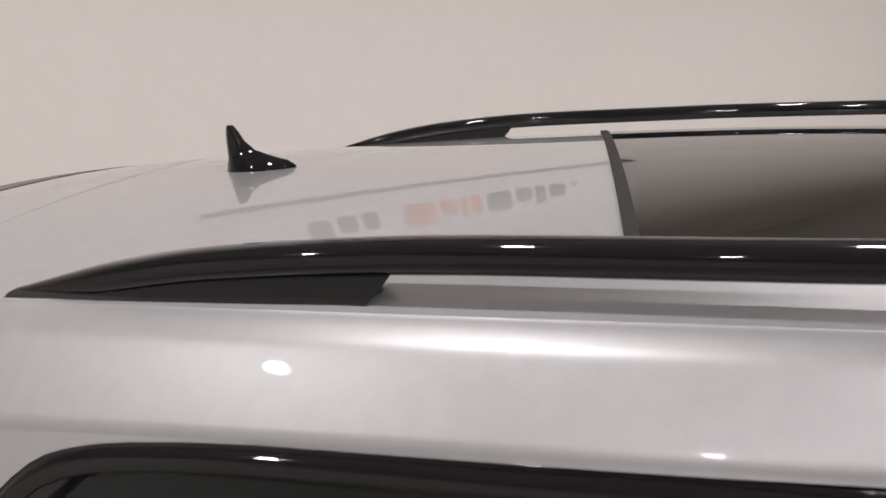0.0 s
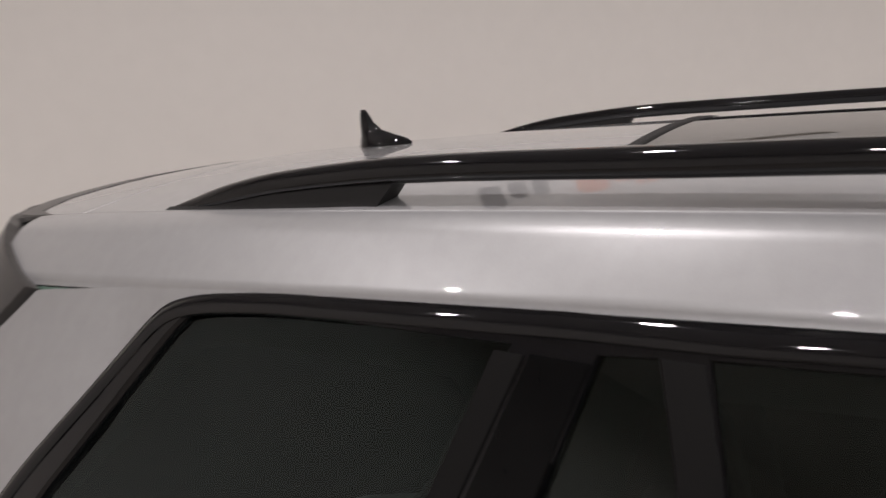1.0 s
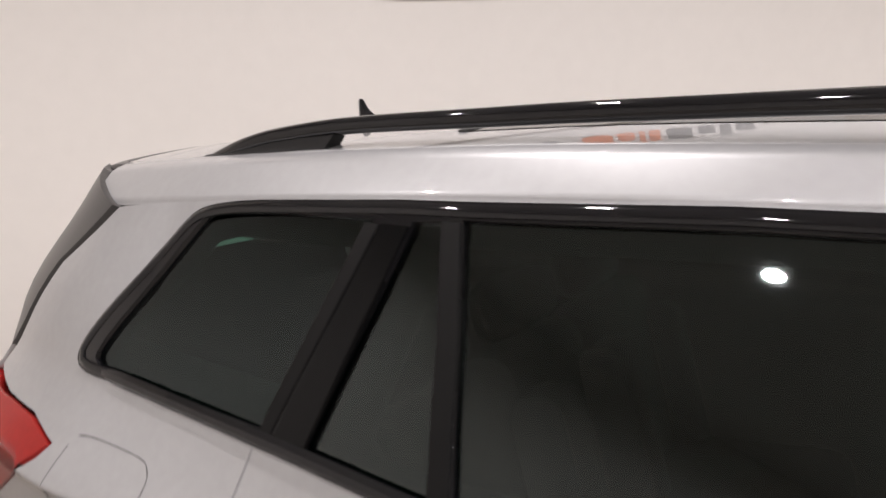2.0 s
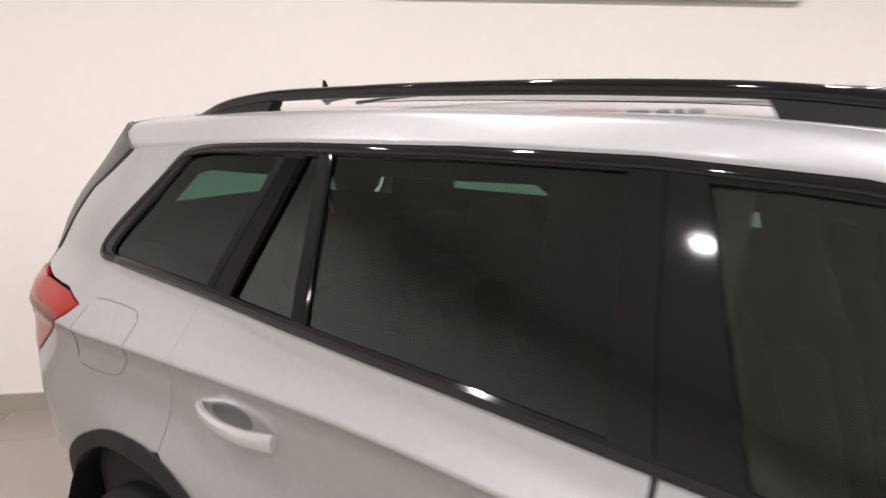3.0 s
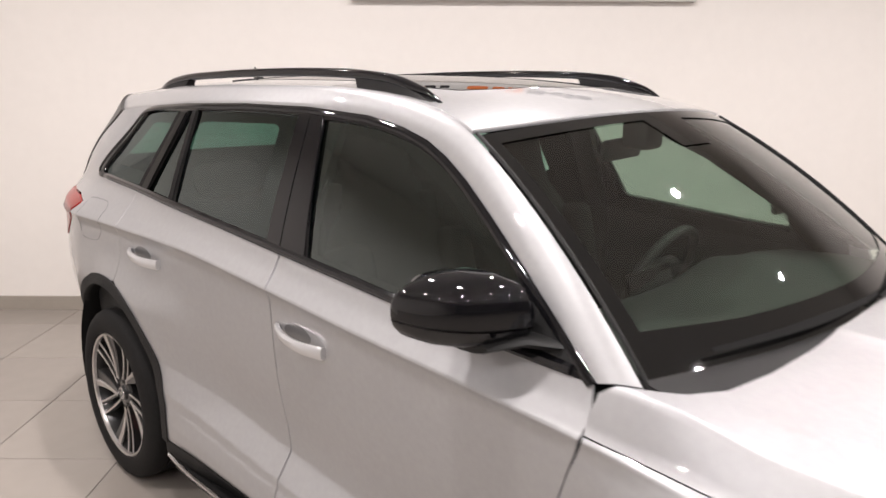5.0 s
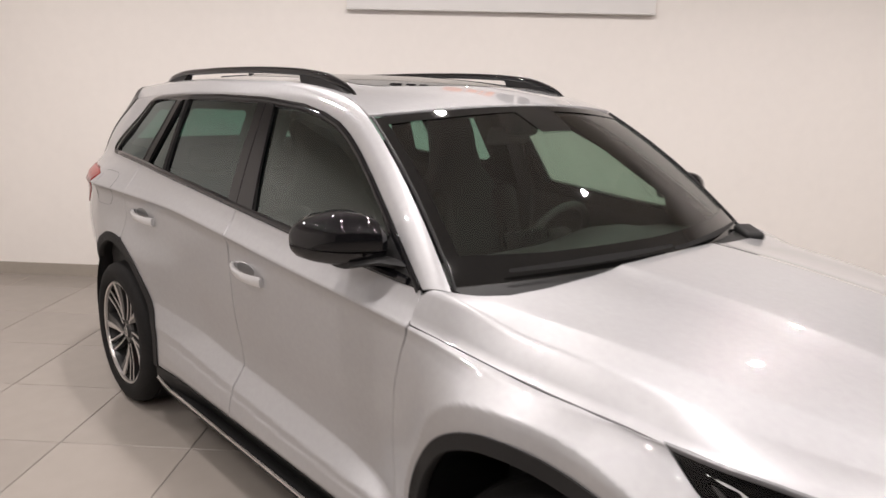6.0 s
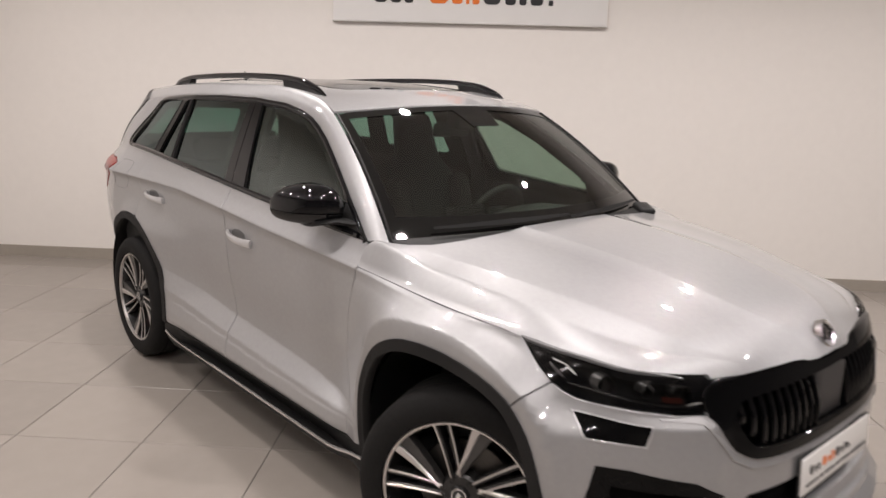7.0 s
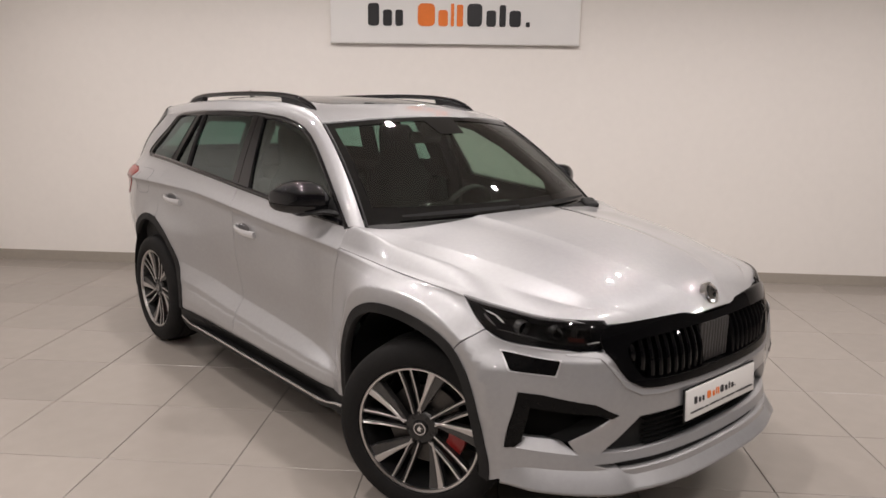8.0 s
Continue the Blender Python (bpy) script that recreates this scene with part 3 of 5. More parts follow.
YH = curve([(x, _wrap_y(x)) for x in (0.85, 1.0, 1.2, 1.4, 1.5, 1.6, 1.7, 1.8, 1.88, 1.95, 2.0, 2.04, 2.08, 2.105)])
ZEDGE = curve([(0.85, ZC(0.85) + 0.0005), (1.2, ZC(1.2) + 0.0005), (1.45, ZC(1.45) + 0.0005), (1.6, 0.943), (1.8, 0.928), (1.95, 0.914), (2.05, 0.904), (2.12, 0.90)])
ZHOOD = curve([(0.9, 1.130), (1.05, 1.124), (1.3, 1.107), (1.6, 1.075), (1.85, 1.030), (2.0, 0.988), (2.08, 0.952), (2.14, 0.905), (2.2, 0.84)])


# three crease lines on each half of the bonnet
CREASE = [(curve([(1.0, 0.272), (1.15, 0.268), (1.5, 0.267), (1.68, 0.262), (1.80, 0.246), (1.87, 0.226), (2.02, 0.190), (2.09, 0.155), (2.18, 0.12)]), 0.30),
          (curve([(0.85, 0.79), (1.0, 0.750), (1.18, 0.706), (1.39, 0.662), (1.53, 0.632), (1.65, 0.598), (1.79, 0.556), (1.905, 0.522), (1.97, 0.495), (2.05, 0.41), (2.14, 0.25)]), 0.88),
          (curve([(0.85, 0.840), (1.1, 0.798), (1.25, 0.777), (1.46, 0.742), (1.60, 0.716), (1.69, 0.690), (1.78, 0.655), (1.83, 0.630), (1.95, 0.562), (2.03, 0.455), (2.14, 0.28)]), 0.95)]
SK = (0.0, 0.32, 0.75, 0.88, 1.0)


def knots(x):
    o = max(YH(x), 0.30)
    return [0.0] + [min(c(x), f * o) for c, f in CREASE] + [o]


def _bonnet_z(x, y):
    k = 0.10 + 0.22 * sstep(1.2, 2.05, x)
    ye = max(YH(x), 0.30)
    _, ya, yb, yc, _ = knots(x)
    crown = lambda v: ZHOOD(x + k * v * v) - 0.025 * (v / ye)**2 - 0.016 * sstep(0.30, 0.68, v) * sstep(0.95, 1.2, x) * (1 - sstep(1.75, 2.05, x))
    drop = max(crown(ye) - ZEDGE(x), 0.0)
    e = max(ye - y, 0.0)
    z = crown(y) - drop * math.exp(-e / (0.018 + 0.022 * sstep(0.9, 1.3, x)))
    # flat facets between the two outer creases and down to the wing
    zb, zc = crown(yb) - 0.003, crown(yc) - 0.022 * sstep(0.95, 1.2, x)
    if y < yb:
        f = crown(y) - 0.003 * (y / yb)**3
    elif y < yc:
        f = zb + (zc - zb) * (y - yb) / (yc - yb)
    else:
        t = min((y - yc) / max(ye - yc, 1e-4), 1.0)
        f = zc + (ZEDGE(x) - zc) * t + 0.25 * (ye - yc) * t * (1 - t)
    w = 1 - sstep(1.86, 2.08, x)
    t = min(1.0, max(0.0, (y - ya) / 0.10))
    return z * (1 - w) + f * w + 0.010 * (1 - t)**2


def bonnet(x, y):
    """The creases are rounded over about 12 mm; the edge itself stays where it is."""
    q = abs(y)
    h = min(0.006, max(max(YH(x), 0.30) - q, 0.0))
    return Vector((x, y, sum(_bonnet_z(x, abs(q + d * h)) for d in (-1, -0.5, 0, 0.5, 1)) / 5))


def bonnet_sheet(x, s):
    """The bonnet with its creases at fixed s."""
    q, kn = abs(s), knots(x)
    i = max(j for j in range(4) if SK[j] <= q)
    y = kn[i] + (kn[i + 1] - kn[i]) * (q - SK[i]) / (SK[i + 1] - SK[i])
    return bonnet(x, math.copysign(y, s))


def bonnet_s(x, y):
    q, kn = abs(y), knots(x)
    i = max(j for j in range(4) if kn[j] <= q)
    return math.copysign(SK[i] + (q - kn[i]) / (kn[i + 1] - kn[i]) * (SK[i + 1] - SK[i]), y)


# ---------------------------------------------------------------- the car
car = thing("car", "silver metallic sport utility car with black roof rails and black trim", "car")
GAP = 0.0024


def offset_dlo(d):
    """The window outline shrunk by d."""
    pts = DLO + [(x, ZBELT(x)) for x in np.arange(0.8, -1.61, -0.1)]
    out = []
    n = len(pts)
    for i in range(n):
        a, b, c = np.array(pts[i - 1]), np.array(pts[i]), np.array(pts[(i + 1) % n])
        t = (c - a) / (np.linalg.norm(c - a) + 1e-9)
        nrm = np.array((t[1], -t[0]))
        out.append(tuple(b + nrm * d))
    return out


def belt(x0, x1, dz=0.0, n=14):
    return [(x, ZBELT(x) + dz) for x in np.linspace(x0, x1, n)]


def dlo_top(x):
    xs = [p[0] for p in DLO[NQ - 8:]]
    zs = [p[1] for p in DLO[NQ - 8:]]
    return float(np.interp(x, xs, zs))


def body_sides():
    arch_r = ARCH_R[2]
    for side in (1, -1):
        door_f = [(0.848, ZBELT(0.848))] + belt(0.80, -0.206 + GAP) + [(-0.208 + GAP, 0.9), (-0.212 + GAP, 0.335), (0.79, 0.335), (0.786, 0.45), (0.778, 0.62), (0.793, 0.80), (0.835, 0.93), (0.860, 1.01), (0.864, 1.04)]
        sheet("front_door", door_f, PAINT, car, 0.04, 0.009, side=side)
        seam = [(-1.243, ZBELT(-1.243)), (-1.248, 1.165), (-1.256, 1.11), (-1.270, 1.01), (-1.288, 0.95), (-1.308, 0.872)]
        a = arc(ARCH_R[0], ARCH_R[1], arch_r, 78, -6)
        door_r = belt(-0.212 - GAP, -1.20) + seam + a[1:] + [(-0.925, 0.335), (-0.216 - GAP, 0.335), (-0.212 - GAP, 0.9)]
        sheet("rear_door", door_r, PAINT, car, 0.04, 0.009, side=side)
        # rear quarter
        q = [(x - 2 * GAP, z) for x, z in seam][::-1]
        q += [(x, ZBELT(x)) for x in np.arange(-1.30, -1.61, -0.1)] + DLO[:NQ]
        q += [(-1.60, 1.523), (-1.80, 1.508), tail(-0.592, 1.503), tail(-0.636, 1.39), tail(-0.680, 1.266), tail(-0.71, 1.17), (-1.93, 1.156), (-1.80, 1.156), (-1.692, 1.137), (-1.708, 1.115), (-1.968, 0.94), tail(-0.80, 0.90), tail(-0.81, 0.72), (-1.80, 0.72)]
        q += arc(ARCH_R[0], ARCH_R[1], arch_r, 138, 78)[:-1] + [(-1.308 - 2 * GAP, 0.874)]
        sheet("rear_quarter_panel", q, PAINT, car, 0.03, 0.022, side=side)
        # front wing
        w = [(0.868, 1.008)] + [(x, ZC(x) - 0.0015) for x in np.linspace(0.95, 1.56, 9)] + [(1.592, 0.9415), (1.615, 0.942), (1.657, 0.913), (1.692, 0.888), (1.721, 0.869), (1.745, 0.852), (1.718, 0.830), (1.688, 0.803), (1.656, 0.774)]
        w += arch(51.2, 188, 0.0, 34) + [(0.90, 0.335), (0.79 + 2.6 * GAP, 0.335), (0.786 + 2.6 * GAP, 0.45), (0.778 + 2.6 * GAP, 0.62), (0.793 + 2.6 * GAP, 0.80), (0.835 + 2.6 * GAP, 0.93), (0.862 + 2.6 * GAP, 1.0)]
        sheet("front_wing", w, PAINT, car, 0.011, 0.008, side=side)
        for name, (cx, cz, r), a0, a1 in (("front_arch_trim", ARCH_F, 196, -14), ("rear_arch_trim", ARCH_R, 196, -8)):
            o, i = (arch(a0, a1, 0.004, 48), arch(a1, a0, -0.036, 48)) if cx > 0 else (arc(cx, cz, r + 0.004, a0, a1, 40), arc(cx, cz, r - 0.038, a1, a0, 40))
            panel(name, o + i, body, PLASTIC, car, 0.05, 0.05, side=side, lift=0.006, depth=0.032, label="dark grey plastic")
        # sill
        sill = [(-0.95, 0.328), (0.90, 0.328), (0.925, 0.24), (0.9, 0.19), (-0.93, 0.19), (-0.96, 0.24)]
        panel("sill_trim", sill, body, RUBBERSEAL, car, 0.15, 0.03, side=side, lift=0.004, depth=0.03, label="black plastic")
        bm = bmesh.new()
        rings = []
        for x in np.linspace(-0.92, 0.93, 26):
            e = sstep(0.70, 0.93, x)
            y, z = -0.891, 0.266 + 0.035 * e + 0.02 * (1 - sstep(-0.92, -0.80, x))
            rings.append([Vector((x, side * (y + a * 0.006), z + b * 0.006)) for a, b in ((-1, -.6), (-1, .6), (0, 1), (1, .6), (1, -.6), (0, -1))])
        add_sweep(bm, rings)
        part("sill_strip", bm, CHROME, car, "bright chrome strip")
        bm = bmesh.new()
        rings = []
        for x in np.linspace(-0.92, 0.93, 26):
            e = sstep(0.70, 0.93, x)
            z = 0.25 + 0.035 * e + 0.02 * (1 - sstep(-0.92, -0.80, x))
            rings.append([Vector((x, side * y, z + h)) for y, h in ((-0.880, 0.004), (-0.880, -0.018), (-0.81, -0.04), (-0.74, -0.03), (-0.80, 0.004))])
        add_sweep(bm, rings)
        part("side_step", bm, DARK, car)
        # cant rail and pillar
        panel("cant_rail", [(0, 0.0), (1, 0.0), (1, 1), (0, 1)], cant, PAINT, car, 0.02, 0.045, side=side)


def side_windows():
    """Black surround, pillar covers and panes of both sides."""
    for side in (1, -1):
        outer = offset_dlo(0.0)
        # panes
        q = chaikin([(-1.50, 1.245), (-1.688, 1.244), (-1.692, 1.285), (-1.540, 1.494), (-1.49, 1.512), (-1.30, 1.522)], 2) + [(-1.12, 1.526), (-1.225, 1.244)]
        fixed = [(-1.050, 1.527), (-1.004, 1.531), (-0.970, 1.40), (-0.938, ZBELT(-0.94) + 0.020), (-1.150, ZBELT(-1.15) + 0.020)]
        rd = [(x, dlo_top(x) - 0.022) for x in np.linspace(-0.970, -0.345, 8)] + [(-0.315, 1.36), (-0.285, ZBELT(-0.285) + 0.022)] + [(x, ZBELT(x) + 0.022) for x in np.linspace(-0.35, -0.905, 7)]
        fd = [(-0.09, ZBELT(-0.09) + 0.022), (-0.162, 1.345), (-0.222, 1.530)] + [(x, dlo_top(x) - 0.024) for x in (-0.12, 0.0, 0.1, 0.18, 0.25, 0.32, 0.40, 0.5, 0.60)] + [(0.665, 1.20), (0.66, ZBELT(0.66) + 0.022)] + [(x, ZBELT(x) + 0.022) for x in (0.5, 0.3, 0.1)]
        panel("window_surround", outer, body, GLOSSBLACK, car, 0.07, 0.05, holes=[q, fixed, rd, fd], side=side, lift=0.003, depth=0.016, label="gloss black")
        for name, p, g in (("quarter_window", q, GLASS_QUARTER), ("fixed_window", fixed, GLASS_REAR), ("rear_door_window", rd, GLASS_REAR), ("front_door_window", fd, GLASS_SIDE)):
            panel(name, p, body, g, car, 0.08, 0.06, side=side, lift=-0.007, flange=False)
        # pillar cover strips with the door gap between
        for top, foot in (((-0.341, -0.286), (-0.283, -0.214)), ((-0.280, -0.224), (-0.208, -0.093))):
            pl = [(foot[0], ZBELT(foot[0]) + 0.018), (foot[1], ZBELT(foot[1]) + 0.018), ((foot[1] + top[1]) / 2, 1.352), (top[1], 1.538), (top[0], 1.541), ((foot[0] + top[0]) / 2, 1.355)]
            panel("pillar_cover", pl, body, GLOSSBLACK, car, 0.05, 0.06, side=side, lift=0.0065, depth=0.008)
        for p in ([(-1.207, 1.238), (-1.146, 1.236), (-1.054, 1.520), (-1.102, 1.520)], ):
            panel("pillar_cover", p, body, PIANO, car, 0.04, 0.05, side=side, lift=0.0065, depth=0.01)
        for p in ([(-0.938, ZBELT(-0.94) + 0.018), (-0.908, ZBELT(-0.91) + 0.018), (-0.940, 1.40), (-0.972, 1.530), (-1.002, 1.530), (-0.969, 1.40)], [(-1.237, 1.242), (-1.213, 1.242), (-1.108, 1.519), (-1.134, 1.519)]):
            panel("window_divider", p, body, DIVIDER, car, 0.04, 0.05, side=side, lift=0.0055, depth=0.012)
        # rounded outer moulding round the top and the tail of the windows
        bm = bmesh.new()
        rings = []
        for x, z in _resample(offset_dlo(0.011)[:len(DLO)], 140):
            p = body(x, z)
            du, dv = body(x + 0.002, z) - body(x - 0.002, z), body(x, z + 0.002) - body(x, z - 0.002)
            nrm = du.cross(dv).normalized()
            rings.append((p, nrm if nrm.y < 0 else -nrm))
        n = len(rings)
        k0 = [r[0] for r in rings]
        rings = [[p + w * a + nn * b for a, b in ((-.010, .001), (-.0085, .0046), (-.005, .0066), (0, .0072), (.005, .0066), (.0085, .0046), (.010, .001))]
                 for (p, nn), w in zip(rings, [rings[i][1].cross(k0[min(i + 1, n - 1)] - k0[max(i - 1, 0)]).normalized() for i in range(n)])]
        if side < 0:
            rings = [[Vector((v.x, -v.y, v.z)) for v in r] for r in rings]
        add_sweep(bm, rings)
        part("window_moulding", bm, GLOSSBLACK, car)
        # raised bead along the belt
        bm = bmesh.new()
        rings = []
        for x in np.linspace(0.80, -1.69, 60):
            p = body(x, ZBELT(x) + 0.010)
            k = sstep(-1.69, -1.62, x)
            rings.append([p + Vector((0, -a * k, b * (0.3 + 0.7 * k))) for a, b in ((0.0, -.011), (0.010, -.008), (0.013, 0.0), (0.010, .009), (0.0, .014))])
        if side < 0:
            rings = [[Vector((v.x, -v.y, v.z)) for v in r] for r in rings]
        add_sweep(bm, rings)
        part("belt_moulding", bm, GLOSSBLACK, car)


def roof_and_screen():
    # roof skin with the glass panel's opening
    edge = [(x, -YE(x) - 0.0) for x in np.linspace(0.36, -1.845, 30)]
    front = [(0.364 + 0.10 * (1 - a * a) - 0.004, 0.637 * a) for a in np.linspace(0.97, -0.97, 13)]
    out = front + edge + [(x, -y) for x, y in edge[::-1]]
    gl = [(-1.115, -0.435), (-1.115, 0.435), (0.02, 0.44), (0.09, 0.40), (0.125, 0.25), (0.135, 0), (0.125, -0.25), (0.09, -0.40), (0.02, -0.44)]
    panel("roof", out, roof_top, PAINT, car, 0.10, 0.06, holes=[gl])
    sm = [(x * 0.993 + (-0.0035), y * 0.982) for x, y in gl]
    panel("panoramic_roof", sm, roof_top, GLASS_ROOF, car, 0.10, 0.06, lift=0.001, label="dark tinted glass roof panel")
    rim = [(x * 1.0 - 0.001, y * 0.998) for x, y in gl]
    inner = [(x * 0.955 - 0.022, y * 0.93) for x, y in gl]
    panel("roof_glass_frame", rim, roof_top, FRIT, car, 0.10, 0.06, holes=[inner], lift=-0.004)
    panel("roof_glass_seal", [(-1.118, -0.432), (-1.118, 0.432), (-1.105, 0.432), (-1.105, -0.432)], roof_top, PLASTIC, car, 0.05, 0.06, lift=0.004, depth=0.004, label="dark grey rubber seal")
    # spoiler
    sp = [(-1.852, -YE(-1.852))] + [(-1.852, y) for y in np.linspace(-0.4, 0.4, 5)] + [(-1.852, YE(-1.852))] + [(-1.93, 0.467), (-2.005, 0.43), (-2.055, 0.34), (-2.078, 0.0), (-2.055, -0.34), (-2.005, -0.43), (-1.93, -0.467)]
    panel("roof_spoiler", sp, roof_top, PAINT, car, 0.06, 0.06, depth=0.03)
    edge = [(-1.934, 0.467), (-2.009, 0.431), (-2.059, 0.34), (-2.082, 0.0), (-2.059, -0.34), (-2.009, -0.431), (-1.934, -0.467), (-1.985, -0.458), (-2.06, -0.435), (-2.13, -0.34), (-2.16, 0.0), (-2.13, 0.34), (-2.06, 0.435), (-1.985, 0.458)]
    panel("spoiler_edge", edge, roof_top, SPOILER, car, 0.05, 0.05, lift=0.001, depth=0.03, label="dark grey trailing edge")
    bm = bmesh.new()
    rings = []
    for x, y, k in [(-1.99, 0.455, 0.3), (-2.03, 0.447, 0.6), (-2.09, 0.42, 0.9), (-2.154, 0.34, 1), (-2.169, 0.0, 1), (-2.154, -0.34, 1), (-2.09, -0.42, 0.9), (-2.03, -0.447, 0.6), (-1.99, -0.455, 0.3)]:
        p = roof_top(x, y)
        d = Vector((x + 1.6, y * 1.2, 0)).normalized()
        rings.append([p + (d * a + Vector((0, 0, b))) * k for a, b in ((-0.004, -0.006), (0.012, -0.004), (0.02, -0.02), (-0.02, -0.05), (-0.05, -0.05), (-0.05, -0.03))])
    add_sweep(bm, rings)
    part("spoiler_lip", bm, SPOILER, car, "dark grey lip")
    # windscreen
    panel("windscreen", [(-0.985, 0.0), (0.985, 0.0), (0.985, 0.985), (-0.985, 0.985)], screen, GLASS_FRONT, car, 0.1, 0.08, lift=-0.004, flange=False)
    fr = [(-0.99, -0.01), (0.99, -0.01), (0.99, 0.99), (-0.99, 0.99)]
    hole = [(-0.93, 0.15), (-0.6, 0.125), (0, 0.115), (0.6, 0.125), (0.93, 0.15), (0.93, 0.93), (0.16, 0.945), (0.12, 0.78), (-0.12, 0.78), (-0.16, 0.945), (-0.93, 0.93)]
    panel("screen_border", fr, screen, FRIT, car, 0.08, 0.05, holes=[hole], lift=-0.001, flange=False)
    for s in (-1, 1):
        bm = bmesh.new()
        rings = []
        for b in np.linspace(-0.02, 1.0, 20):
            p = screen(s * 0.985, b)
            rings.append([p + Vector((dx, s * dy, dz)) for dx, dy, dz in ((0.0, 0.006, 0.0), (0.003, 0.003, 0.004), (0.003, -0.003, 0.004), (0.0, -0.006, 0.0), (0, 0, -0.006))])
        add_sweep(bm, rings)
        part("screen_seal", bm, RUBBERSEAL, car)
    # cowl below the screen
    bm = bmesh.new()
    rings = []
    for a in np.linspace(-1, 1, 21):
        f = screen(a * 0.99, 0.0)
        rings.append([f + Vector((-0.03, 0, 0.012)), f + Vector((0.05, 0, -0.004)), f + Vector((0.09, 0, -0.02)), f + Vector((0.09, 0, -0.06)), f + Vector((-0.05, 0, -0.06))])
    add_sweep(bm, rings)
    part("cowl", bm, DARK, car, "black plastic cowl below the windscreen")
    bm = bmesh.new()
    add_box(bm, (0.115, 0.075, 0.034), pose(1.035, 0.635, 1.112, 0, 10, -32), 0.016, 4)
    part("cowl_end", bm, DARK, car)
    for y0, y1, b0, b1 in ((-0.62, 0.02, 0.045, 0.045), (0.02, 0.66, 0.03, 0.05)):
        bm = bmesh.new()
        rings = []
        for t in np.linspace(0, 1, 14):
            a = (y0 + (y1 - y0) * t) / 0.779
            p = screen(a, b0 + (b1 - b0) * t) + Vector((0.012, 0, 0.016))
            r = 0.008 * (1 - 0.5 * abs(2 * t - 1))
            rings.append([p + Vector((dx * r, 0, dz * r * 1.4)) for dx, dz in ((-1, -.7), (0, 1), (1, -.7))])
        add_sweep(bm, rings)
        part("wiper", bm, DARK, car)


def bonnet_panel():
    front = [(x, -YH(x)) for x in (1.60, 1.66, 1.72, 1.78, 1.84, 1.89, 1.94, 1.98, 2.01, 2.035)] + [(2.072, -0.44), (2.098, -0.36), (2.120, -0.27), (2.141, -0.175), (2.152, -0.13), (2.160, -0.10), (2.163, -0.05), (2.163, 0)]
    rear = [(1.095, 0.0), (1.095, -0.2), (1.088, -0.4), (1.072, -0.55), (1.045, -0.68), (0.992, -0.76), (0.935, -0.80), (0.90, -0.818), (0.872, -0.832), (0.864, -0.850)]
    side = [(x, -YH(x)) for x in np.linspace(0.866, 1.56, 10)]
    half = rear[1:] + side + front[:-1]
    out = [rear[0]] + half + [front[-1]] + [(x, -y) for x, y in half[::-1]]
    cuts = [k * (c + d) for k in (-1, 1) for c in SK[1:4] for d in (-0.02, -0.006, 0.0, 0.006, 0.02)]
    panel("bonnet", [(x, bonnet_s(x, y)) for x, y in out], bonnet_sheet, PAINT, car, 0.04, 0.03, vcuts=cuts)


def rounded(p, n=2):
    """A closed outline with its corners cut round."""
    for _ in range(n):
        p = [(x0 + (x1 - x0) * k, z0 + (z1 - z0) * k) for (x0, z0), (x1, z1) in zip(p, p[1:] + p[:1]) for k in (0.25, 0.75)]
    return p


